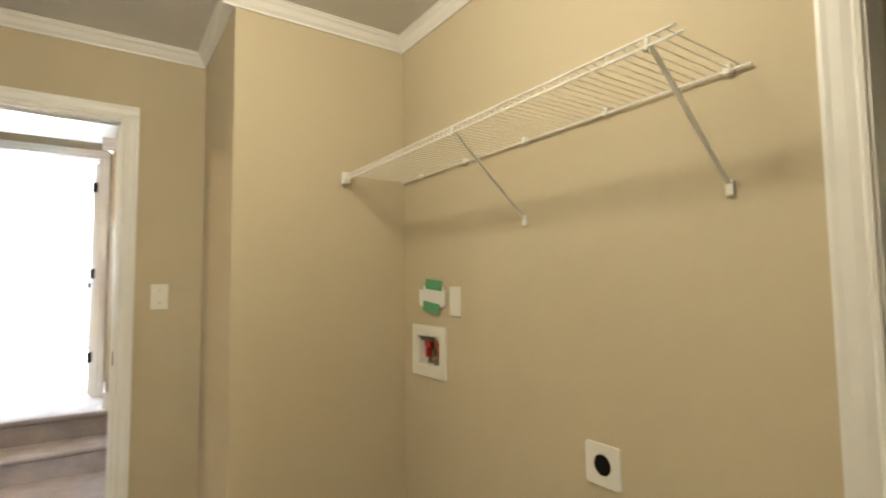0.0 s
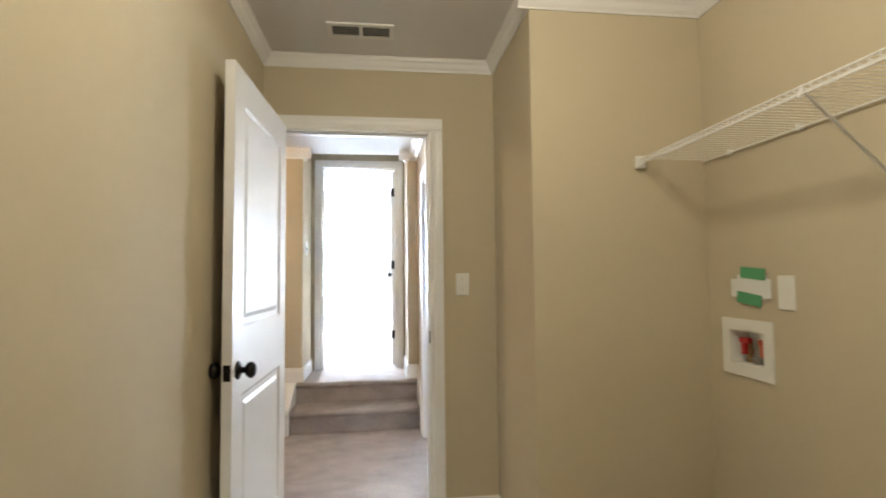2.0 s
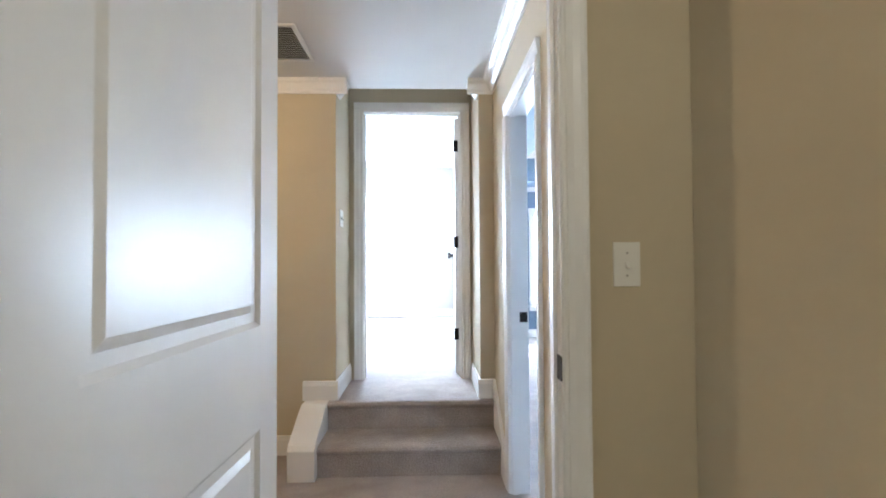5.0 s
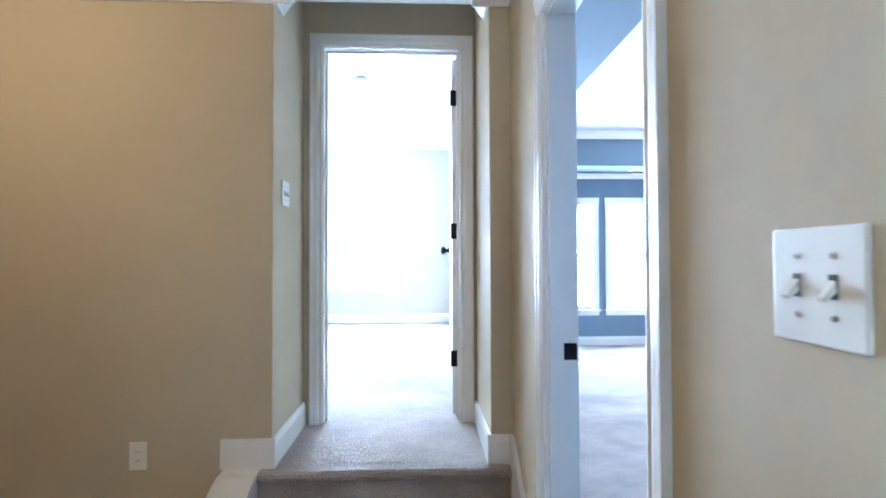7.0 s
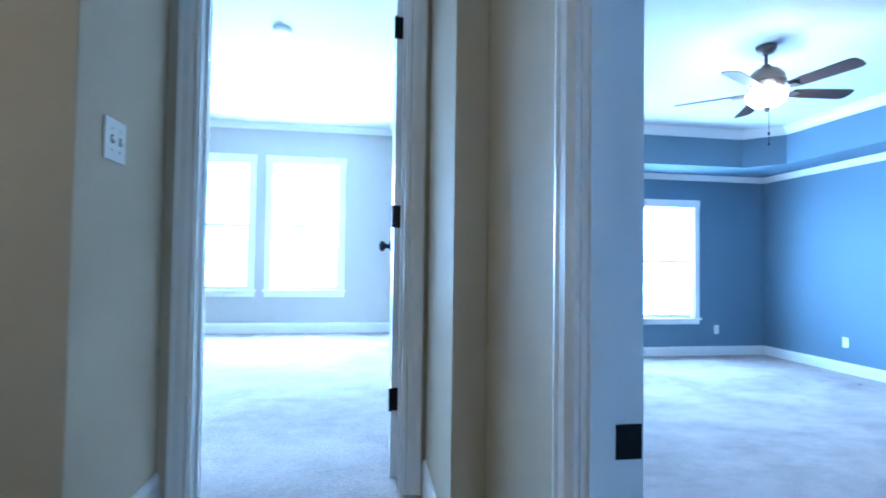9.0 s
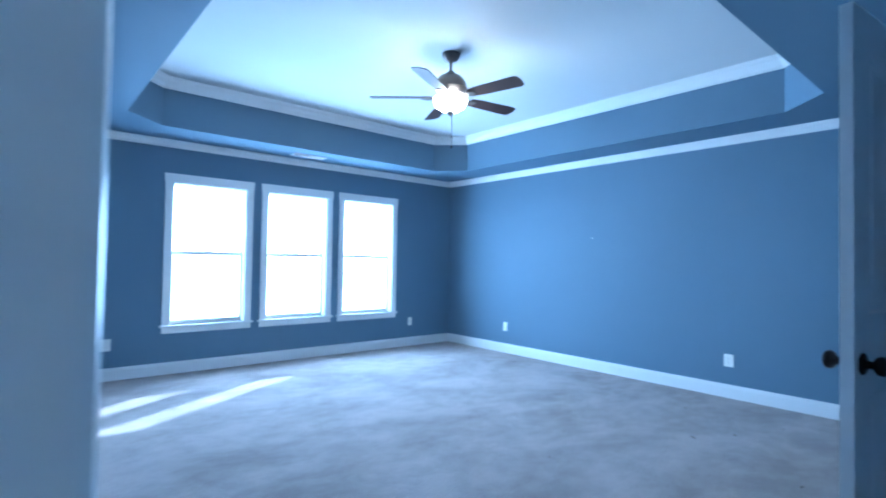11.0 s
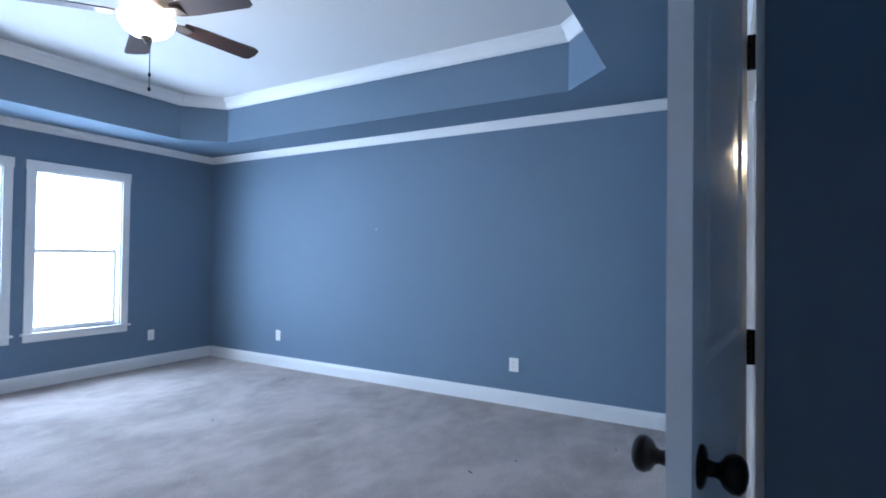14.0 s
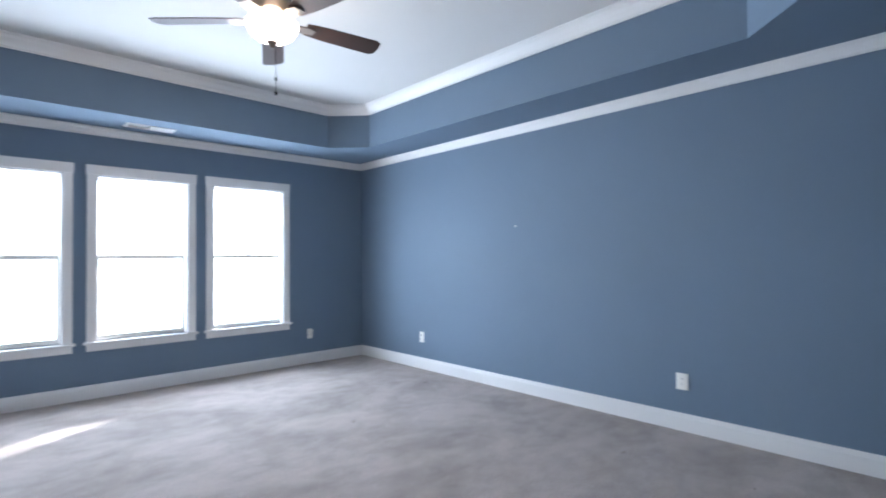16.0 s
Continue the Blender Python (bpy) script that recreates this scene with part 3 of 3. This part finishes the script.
    part("window_frame", boxes((a, a + 0.011, y, y + 0.17, s, h), (b - 0.011, b, y, y + 0.17, s, h), (a, b, y, y + 0.17, h - 0.011, h), (a, b, y + 0.06, y + 0.17, s, s + 0.012)), TRIM, w)
    mid = (s + h) / 2 + 0.01
    for k, (z0, z1, yy) in enumerate(((s + 0.012, mid + 0.02, y + 0.075), (mid - 0.02, h - 0.011, y + 0.115))):
        x0, x1, st = a + 0.011, b - 0.011, (0.022, 0.012)[k]
        sash = part("sash", boxes((x0, x0 + st, yy, yy + 0.032, z0, z1), (x1 - st, x1, yy, yy + 0.032, z0, z1),
                                  (x0 + st, x1 - st, yy, yy + 0.032, z0, z0 + 0.030),
                                  (x0 + st, x1 - st, yy, yy + 0.032, z1 - (0.030, 0.012)[k], z1)), PLASTIC, w, "white vinyl sash")
        pane = part("pane", boxes((x0 + st - 0.002, x1 - st + 0.002, yy + 0.014, yy + 0.018, z0 + 0.028, z1 - (0.028, 0.010)[k])), GLASS, sash)
        pane.visible_shadow = False
    bm = boxes(((a + b) / 2 - 0.03, (a + b) / 2 + 0.03, y + 0.05, y + 0.076, mid + 0.021, mid + 0.034), bevel=0.003)
    part("sash_lock", bm, PLASTIC, w)
    return w


for i, (a, b) in enumerate(BW):
    window(i + 1, a, b, *BZ)
for i, (a, b) in enumerate(RW):
    window(i + 4, a, b, *RZ)

# ---------------- stairs ----------------
stairs = tagged(new("staircase"), "two carpeted steps with white skirt boards", "stairs", kind="structure")


def tread(y0, y1, z):
    bm = bmesh.new()
    prof = [(y1, z - 0.20), (y1, z), (y0 + 0.004, z), (y0 - 0.012, z - 0.006), (y0 - 0.02, z - 0.018), (y0 - 0.018, z - 0.032), (y0 - 0.006, z - 0.04), (y0, z - 0.045), (y0, z - 0.20)]
    prism(bm, [(0, a, b) for a, b in prof], (-0.862, 0, 0), (HX1 - 0.018, 0, 0))
    return bm


part("step", tread(4.736, 5.06, UP / 2), CARPET, stairs, "carpeted lower step")
part("step", tread(5.045, 5.125, UP), CARPET, stairs, "carpeted upper step")
bm = bmesh.new()
prism(bm, [(0, 4.67, 0), (0, HY1, 0), (0, HY1, UP + 0.0), (0, 5.0, UP), (0, 4.95, UP - 0.02), (0, 4.69, UP / 2 + 0.03), (0, 4.67, UP / 2)], (-1.02, 0, 0), (-0.862, 0, 0))
bevelled(bm, 0.006)
part("skirt", bm, TRIM, stairs, "broad white boxed skirt")
bm = bmesh.new()
prism(bm, [(0, 4.60, 0), (0, HY1, 0), (0, HY1, UP + 0.125), (0, 5.05, UP + 0.125), (0, 4.66, 0.2), (0, 4.60, 0.125)], (HX1 - 0.018, 0, 0), (HX1, 0, 0))
part("skirt", bm, TRIM, stairs, "thin white wall skirt")

# ---------------- ceiling fan ----------------
FX, FY = 2.925, 7.15
fan = thing("ceiling_fan", (FX, FY, TRAY), "five-blade ceiling fan with lit glass bowl and pull chain", "ceiling fan")
bm = bmesh.new()
lathe(bm, [(0, 0), (0.075, 0), (0.072, -0.02), (0.05, -0.055), (0.02, -0.065), (0, -0.065)])
part("canopy", bm, FANMETAL, fan, smooth=True)
bm = bmesh.new()
rod(bm, (0, 0, -0.06), (0, 0, -0.16), 0.0125, 12)
part("downrod", bm, FANMETAL, fan)
bm = bmesh.new()
lathe(bm, [(0, -0.145), (0.028, -0.145), (0.04, -0.165), (0.085, -0.185), (0.12, -0.225), (0.128, -0.255), (0.128, -0.275), (0.134, -0.28), (0.134, -0.29),
           (0.124, -0.296), (0.112, -0.325), (0.085, -0.345), (0, -0.345)], steps=36)
part("motor_housing", bm, FANMETAL, fan, smooth=True)
bm = bmesh.new()
lathe(bm, [(0, -0.345), (0.072, -0.345), (0.078, -0.357), (0.06, -0.372), (0.05, -0.385), (0, -0.385)])
part("switch_housing", bm, FANMETAL, fan, smooth=True)
bm = bmesh.new()
lathe(bm, [(0.132, -0.365), (0.139, -0.378), (0.134, -0.405), (0.112, -0.44), (0.075, -0.465), (0.028, -0.476), (0, -0.477)], steps=32)
bowl = part("glass_bowl", bm, BOWL, fan, "frosted glass bowl, lit", smooth=True)
bowl.visible_shadow = False
bm = bmesh.new()
lathe(bm, [(0, -0.472), (0.03, -0.474), (0.032, -0.484), (0.014, -0.494), (0.010, -0.51), (0, -0.512)])
part("finial", bm, FANMETAL, fan, smooth=True)
for k in range(5):
    a = 72 * k - 7
    bm = bmesh.new()
    prism(bm, [(0.10, -0.018, 0), (0.10, 0.018, 0), (0.19, 0.045, 0), (0.24, 0.03, 0), (0.24, -0.03, 0), (0.19, -0.045, 0)], (0, 0, -0.368), (0, 0, -0.360))
    bmesh.ops.rotate(bm, verts=bm.verts[:], matrix=pose(0, 0, 0, 0, 0, a).to_3x3(), cent=(0, 0, 0))
    part("blade_arm", bm, FANMETAL, fan)
    bm = bmesh.new()
    outline = [(0.19, -0.05), (0.19, 0.05), (0.30, 0.062), (0.62, 0.070), (0.65, 0.055), (0.66, 0), (0.65, -0.055), (0.62, -0.070), (0.30, -0.062)]
    prism(bm, [(x, y, 0) for x, y in outline], (0, 0, -0.003), (0, 0, 0.003))
    bmesh.ops.transform(bm, verts=bm.verts[:], matrix=pose(0, 0, -0.357, 0, 0, a) @ pose(0, 0, 0, -12, 0, 0))
    part("blade", bm, BLADE, fan, "dark walnut fan blade")
bm = bmesh.new()
rod(bm, (0.02, 0, -0.46), (0.02, 0, -0.745), 0.0022, 6)
lathe(bm, [(0, 0), (0.007, 0.004), (0.008, 0.018), (0, 0.030)], Matrix.Translation((0.02, 0, -0.77)), 10)
lathe(bm, [(0, 0), (0.007, 0.004), (0.008, 0.018), (0, 0.030)], Matrix.Translation((0.02, 0, -0.69)), 10)
part("pull_chain", bm, BRONZE, fan)

# ---------------- wire shelf in the laundry ----------------
shelf = thing("wire_shelf", (LX1, 0.895, 1.762), "white vinyl-coated wire shelf fixed to the wall with braces", "shelf")
SL, SDP = PIER_Y - 0.9 - 0.006, 0.30
for nm, x, z, r in (("back_rail", -0.012, -0.004, 0.0035), ("front_rail", -SDP, 0.0, 0.003), ("lip_rail", -SDP - 0.004, -0.022, 0.0028), ("under_rail", -SDP + 0.028, -0.004, 0.003)):
    bm = bmesh.new()
    rod(bm, (x, -0.02, z), (x, SL, z), r)
    part(nm, bm, WIRE, shelf)
bm = bmesh.new()
rod(bm, (-0.008, 0, 0.003), (-SDP - 0.001, 0, 0.003), 0.0013, 5)
rod(bm, (-SDP - 0.001, 0, 0.003), (-SDP - 0.005, 0, -0.022), 0.0013, 5)
wire = part("cross_wire", bm, WIRE, shelf)
wire.location.y = 0.005
for k in range(1, int(SL / 0.0254) + 1):
    w = new("cross_wire", wire.data)
    w.parent, w.location.y = shelf, 0.005 + k * 0.0254
for y in (0.04, 0.70):
    bm = bmesh.new()
    prism(bm, [(-SDP, y - 0.0055, -0.005), (-SDP, y + 0.0055, -0.005), (-SDP + 0.012, y + 0.0055, -0.012), (-SDP + 0.012, y - 0.0055, -0.012)], (0, 0, 0), (SDP - 0.018, 0, -0.25))
    rod(bm, (-SDP - 0.004, y, -0.03), (-SDP + 0.004, y, 0.004), 0.005)
    part("brace", bm, WIRE, shelf, "diagonal shelf brace")
    part("brace_foot", boxes((-0.012, 0, y - 0.009, y + 0.009, -0.285, -0.25), bevel=0.003), PLASTIC, shelf)
for y in (0.03, 0.36, 0.69, 1.02, 1.35):
    part("wall_clip", boxes((-0.018, 0, y - 0.008, y + 0.008, -0.012, 0.010), bevel=0.002), PLASTIC, shelf)
part("end_cap", boxes((-SDP - 0.018, -SDP + 0.022, SL - 0.016, SL + 0.006, -0.038, 0.014), bevel=0.005), PLASTIC, shelf, "white plastic end bracket")


# ---------------- wall plates ----------------
def plate(name, m, w, h, label, category, kind, group=""):
    """Wall plate in the local xz plane facing -y."""
    d = new(name)
    d.matrix_world = m
    tagged(d, label, category, group)
    bm = boxes((-w / 2, w / 2, -0.006, 0, -h / 2, h / 2), bevel=0.0025)
    part("cover", bm, PLASTIC, d)
    if kind == "outlet":
        for s in (-0.019, 0.019):
            part("socket", boxes((-0.016, 0.016, -0.0085, -0.006, s - 0.013, s + 0.013), bevel=0.001), PLASTIC, d)
            for sx in (-0.006, 0.006):
                # raised dark box, its colour stands for the shaded slot
                part("slot", boxes((sx - 0.001, sx + 0.001, -0.0092, -0.0086, s - 0.003, s + 0.006)), GAP_SHADE, d)
    elif kind:
        n = int(kind)
        for k in range(n):
            x = (k - (n - 1) / 2) * 0.046
            # double plates get a dark patch for the shade round each toggle
            part("toggle_slot", boxes((x - 0.005, x + 0.005, -0.0072, -0.006, -0.012, 0.012)), GAP_SHADE if n > 1 else PLASTIC, d)
            bm = bmesh.new()
            prism(bm, [(x - 0.0045, -0.006, -0.004), (x - 0.0045, -0.018, -0.014), (x - 0.0045, -0.020, -0.010), (x - 0.0045, -0.006, 0.008)], (0, 0, 0), (0.009, 0, 0))
            part("toggle", bm, PLASTIC, d)
            for s in (-0.030, 0.030):
                bm = bmesh.new()
                rod(bm, (x, -0.0075, s), (x, -0.005, s), 0.003, 10)
                part("screw", bm, STEEL, d)
    return d


def facing(x, y, z, way):
    return pose(x, y, z, 0, 0, {"-y": 0, "+x": 90, "+y": 180, "-x": -90}[way])


plate("light_switch", facing(0.318, LY1, 1.238, "-y"), 0.072, 0.118, "cream plastic light switch beside the laundry door", "light switch", "1")
plate("light_switch", facing(HX1, 3.382, 1.214, "-x"), 0.118, 0.118, "white double toggle switch plate in the hall", "light switch", "2")
plate("light_switch", facing(PX0, 5.286, 1.553, "+x"), 0.118, 0.118, "white double toggle switch plate above the steps", "light switch", "2")
plate("wall_outlet", facing(-1.38, HY1, 0.41, "-y"), 0.072, 0.118, "cream wall outlet low on the hall wall", "outlet", "outlet")
plate("wall_outlet", facing(4.684, BY1, 0.353, "-y"), 0.072, 0.118, "white wall outlet under the bedroom windows", "outlet", "outlet", "bedroom outlets")
plate("wall_outlet", facing(0.96, BY1, 0.353, "-y"), 0.1, 0.118, "white wall outlet beside the bedroom windows", "outlet", "outlet", "bedroom outlets")
plate("wall_outlet", facing(BX1, 8.808, 0.356, "-x"), 0.072, 0.118, "white wall outlet on the blue wall", "outlet", "outlet", "bedroom outlets")
plate("wall_outlet", facing(BX1, 5.963, 0.35, "-x"), 0.085, 0.118, "white wall outlet on the blue wall", "outlet", "outlet", "bedroom outlets")
plate("wall_outlet", facing(LX1, 2.005, 1.215, "-x"), 0.072, 0.118, "cream blank cover plate on the laundry wall", "cover plate", "")
part_plate = plate("taped_plate", facing(LX1, 2.165, 1.232, "-x"), 0.15, 0.09, "white label held by green tape strips", "label", "")
part("paper", boxes((-0.105, 0.098, -0.0085, -0.007, -0.04, 0.03)), PAPER, part_plate)
for x, z, turn in ((0.012, 0.05, 5), (-0.01, -0.045, 7)):
    bm = boxes((-0.062, 0.062, -0.0105, -0.009, -0.021, 0.021))
    bmesh.ops.transform(bm, verts=bm.verts[:], matrix=pose(x, 0, z, 0, turn, 0))
    part("tape", bm, TAPE, part_plate, "green painter's tape")

# washer valve box
vb = new("washer_valve_box")
vb.matrix_world = facing(LX1, 2.203, 1.0, "-x")
tagged(vb, "white recessed washer valve box with red handle", "valve box")
w2, h2, i2 = 0.13, 0.108, 0.086
part("flange", boxes((-w2, -i2, -0.008, 0, -h2, h2), (i2, w2, -0.008, 0, -h2, h2), (-i2, i2, -0.008, 0, i2 * 0.75, h2), (-i2, i2, -0.008, 0, -h2, -i2 * 0.75)), PLASTIC, vb)
d2, k2 = 0.078, i2 * 0.75
part("recess", boxes((-i2, i2, d2 - 0.004, d2, -k2, k2), (-i2, -i2 + 0.003, -0.002, d2 - 0.004, -k2, k2), (i2 - 0.003, i2, -0.002, d2 - 0.004, -k2, k2),
                     (-i2 + 0.003, i2 - 0.003, -0.002, d2 - 0.004, k2 - 0.003, k2), (-i2 + 0.003, i2 - 0.003, -0.002, d2 - 0.004, -k2, -k2 + 0.003)), PLASTIC, vb, "white recessed valve tub")
for vx, mat, word in ((-0.045, RED, "red lever handle"), (0.052, ORANGE, "orange-red lever handle")):
    bm = bmesh.new()
    rod(bm, (vx, 0.045, -k2 + 0.003), (vx, 0.045, 0.018), 0.010, 14)
    lathe(bm, [(0, 0), (0.015, 0), (0.015, 0.02), (0.011, 0.024), (0.011, 0.03), (0, 0.03)], pose(vx, 0.045, -0.032), 8)
    valve = part("valve", bm, BRASS, vb, "brass washer valve")
    bm = boxes((vx - 0.022, vx + 0.022, 0.016, 0.04, 0.012, 0.034), (vx - 0.009, vx + 0.009, 0.012, 0.03, -0.03, 0.012), bevel=0.003)
    part("valve_handle", bm, mat, valve, word)
bm = bmesh.new()
lathe(bm, [(0, 0), (0.019, 0), (0.019, 0.014), (0.023, 0.016), (0.023, 0.024), (0.016, 0.026), (0.016, 0.006), (0, 0.006)], pose(0.004, 0.04, -k2 + 0.003), 18)
part("drain_collar", bm, DRAIN, vb, "grey drain collar")

# dryer vent
dv = new("dryer_vent_plate")
dv.matrix_world = facing(LX1, 1.31, 0.783, "-x")
tagged(dv, "white square dryer vent plate with dark round hole", "vent")
bm = bmesh.new()
ring = [(0.029 * math.cos(2 * math.pi * (i + 0.5) / 24), 0.029 * math.sin(2 * math.pi * (i + 0.5) / 24)) for i in range(24)]
for y in (-0.007, 0.0):
    sq = [bm.verts.new((0.057 * max(-1, min(1, 1.5 * math.cos(2 * math.pi * (i + 0.5) / 24))), y, 0.057 * max(-1, min(1, 1.5 * math.sin(2 * math.pi * (i + 0.5) / 24))))) for i in range(24)]
    rg = [bm.verts.new((x, y, z)) for x, z in ring]
    for i in range(24):
        bm.faces.new([sq[i], sq[(i + 1) % 24], rg[(i + 1) % 24], rg[i]])
bm.verts.ensure_lookup_table()
for i in range(24):
    bm.faces.new([bm.verts[i], bm.verts[(i + 1) % 24], bm.verts[48 + (i + 1) % 24], bm.verts[48 + i]])
part("cover", bm, PLASTIC, dv)
# no recess here: a flat dark disc carries the hole's shade as colour
bm = bmesh.new()
rod(bm, (0, -0.0035, 0), (0, -0.0015, 0), 0.0295, 24)
part("hole", bm, DUCT_SHADE, dv, "flat near-black disc painted as the shade inside the round opening")


# ---------------- ceiling grilles ----------------
def grille(name, x, y, z, w, d, n, label, split=True, lean=1):
    g = thing(name, (x, y, z), label, "air vent")
    part("frame", boxes((-w / 2, w / 2, -d / 2, -d / 2 + 0.022, -0.008, 0), (-w / 2, w / 2, d / 2 - 0.022, d / 2, -0.008, 0),
                        (-w / 2, -w / 2 + 0.022, -d / 2 + 0.022, d / 2 - 0.022, -0.008, 0), (w / 2 - 0.022, w / 2, -d / 2 + 0.022, d / 2 - 0.022, -0.008, 0),
                        *(((-0.008, 0.008, -d / 2 + 0.022, d / 2 - 0.022, -0.008, 0),) if split else ())), VENTMETAL, g)
    # flat dark sheet behind the slats, painted as the duct's shade
    part("shade_backing", boxes((-w / 2 + 0.01, w / 2 - 0.01, -d / 2 + 0.01, d / 2 - 0.01, -0.002, -0.0005)), GAP_SHADE, g)
    banks = ((-w / 2 + 0.02, -0.006, 1), (0.006, w / 2 - 0.02, lean)) if split else ((-w / 2 + 0.02, w / 2 - 0.02, 1),)
    for x0, x1, way in banks:
        for k in range(n):
            yy = -d / 2 + 0.022 + (d - 0.044) * (k + 0.5) / n
            bm = bmesh.new()
            prism(bm, [(0, yy - 0.005 * way, -0.0085), (0, yy + 0.004 * way, -0.003), (0, yy + 0.005 * way, -0.0036), (0, yy - 0.004 * way, -0.009)], (x0, 0, 0), (x1, 0, 0))
            part("slat", bm, VENTMETAL, g)
    return g


grille("ceiling_vent", -0.205, 2.79, LC, 0.31, 0.14, 6, "white steel ceiling vent in the laundry")
grille("return_grille", -1.08, 4.52, LC, 0.40, 0.46, 16, "white louvred return grille in the hall ceiling", split=False)
grille("ceiling_vent", 2.91, 9.70, SOF, 0.40, 0.15, 6, "white steel vent in the blue soffit", lean=-1)

# smoke detector in the upper room
bm = bmesh.new()
lathe(bm, [(0, 0), (0.065, 0), (0.065, -0.018), (0.055, -0.032), (0.03, -0.036), (0, -0.036)])
sd = thing("smoke_detector", (-0.72, 7.4, RC), "white round smoke detector on the ceiling", "smoke detector")
part("case", bm, PLASTIC, sd, smooth=True)


# lamps overhead
def flush_lamp(x, y, z, label):
    d = thing("ceiling_lamp", (x, y, z), label, "ceiling lamp")
    bm = bmesh.new()
    lathe(bm, [(0, 0), (0.15, 0), (0.152, -0.012), (0.145, -0.018), (0, -0.018)])
    part("base", bm, STEEL, d, smooth=True)
    bm = bmesh.new()
    lathe(bm, [(0.14, -0.018), (0.135, -0.06), (0.10, -0.095), (0.05, -0.112), (0, -0.115)])
    s = part("shade", bm, SHADE, d, smooth=True)
    s.visible_shadow = False


flush_lamp(0.2, 1.22, LC, "lit flush ceiling lamp with frosted dome")
flush_lamp(-1.75, 4.05, LC, "lit flush ceiling lamp with frosted dome")

# vanity, mirror and lit wall lamp in the bathroom
VX = BX1 - 0.05
van = thing("vanity_cabinet", (VX, 3.45, 0.004), "dark wooden bathroom vanity cabinet against the wall", "vanity")
part("body", boxes((-0.52, 0, -0.72, 0.72, 0.09, 0.83), (-0.46, 0, -0.72, 0.72, 0, 0.09)), BLADE, van)
for y in (-0.54, -0.18, 0.18, 0.54):
    leaf = part("cabinet_door", boxes((-0.538, -0.521, y - 0.172, y + 0.172, 0.11, 0.81), bevel=0.004), BLADE, van)
    bm = bmesh.new()
    lathe(bm, [(0, 0), (0.006, 0), (0.006, 0.012), (0.014, 0.018), (0.012, 0.026), (0, 0.028)], pose(-0.538, y + 0.13, 0.70, 0, -90, 0), 12)
    part("knob", bm, BRONZE, leaf)
top = thing("bathroom_counter", (VX, 3.45, 0.834), "pale bathroom counter with backsplash on the vanity", "counter")
part("slab", boxes((-0.56, 0, -0.74, 0.74, 0.002, 0.038), bevel=0.004), PLASTIC, top)
part("backsplash", boxes((-0.02, 0, -0.74, 0.74, 0.038, 0.14), bevel=0.003), PLASTIC, top)
mir = thing("wall_mirror", (VX, 3.45, 1.02), "dark-framed wall mirror above the vanity", "mirror")
part("glass", boxes((-0.008, -0.002, -0.70, 0.70, 0.014, 0.666)), MIRROR, mir)
part("frame", boxes((-0.014, 0, -0.70, 0.70, 0, 0.014), (-0.014, 0, -0.70, 0.70, 0.666, 0.68), (-0.014, 0, -0.714, -0.70, 0, 0.68), (-0.014, 0, 0.70, 0.714, 0, 0.68)), BRONZE, mir)
lamp = thing("vanity_lamp", (VX, 3.45, 2.13), "bronze wall lamp bar with lit glass shades", "wall lamp")
part("bar", boxes((-0.05, 0, -0.62, 0.62, -0.015, 0.015), bevel=0.004), BRONZE, lamp)
for y in (-0.48, 0.0, 0.48):
    bm = bmesh.new()
    lathe(bm, [(0.022, 0), (0.03, -0.03), (0.055, -0.09), (0.072, -0.17), (0.075, -0.19)], pose(-0.10, y, -0.02), 20)
    rod(bm, (-0.04, y, 0), (-0.10, y, 0), 0.008)
    sh = part("shade", bm, SHADE, lamp, "lit frosted glass shade", smooth=True)
    sh.visible_shadow = False

# strike plates
for nm, b in (("strike_plate", (LD[1] - 0.002, LD[1] + 0.001, LY1 - 0.003, LY1 + 0.039, 0.93, 0.995)),
              ("strike_plate", (BX0 - 0.040, BX0 + 0.0025, BD[1] - 0.0025, BD[1] + 0.001, 0.918, 0.972))):
    tagged(part(nm, boxes(b), BRONZE), "dark bronze strike plate in the jamb", "strike plate")

# a filled screw hole in the blue wall, and lint on the carpet
bm = bmesh.new()
rod(bm, (BX1 - 0.0012, 7.455, 1.54), (BX1 + 0.001, 7.455, 1.54), 0.006, 12)
tagged(part("wall_anchor", bm, PLASTIC), "small white filled anchor hole in the blue wall", "wall anchor")
rng = random.Random(5)
bm = bmesh.new()
for k in range(11):
    x, y = rng.uniform(1.8, 5.1), rng.uniform(4.9, 8.8)
    a, l_, w_ = rng.uniform(-0.6, 1.2), rng.uniform(0.010, 0.026), rng.uniform(0.0015, 0.0035)
    c_, s_ = math.cos(a), math.sin(a)
    prism(bm, [(x + c_ * p - s_ * q, y + s_ * p + c_ * q, 0) for p, q in ((-l_, -w_), (l_, -w_ * 0.5), (l_ * 0.8, w_), (-l_ * 0.7, w_))], (0, 0, 0.0), (0, 0, 0.005))
tagged(part("carpet_lint", bm, material("dark_lint", (0.12, 0.09, 0.07), 0.9)), "scattered dark lint on the bedroom carpet", "lint", kind="stuff")
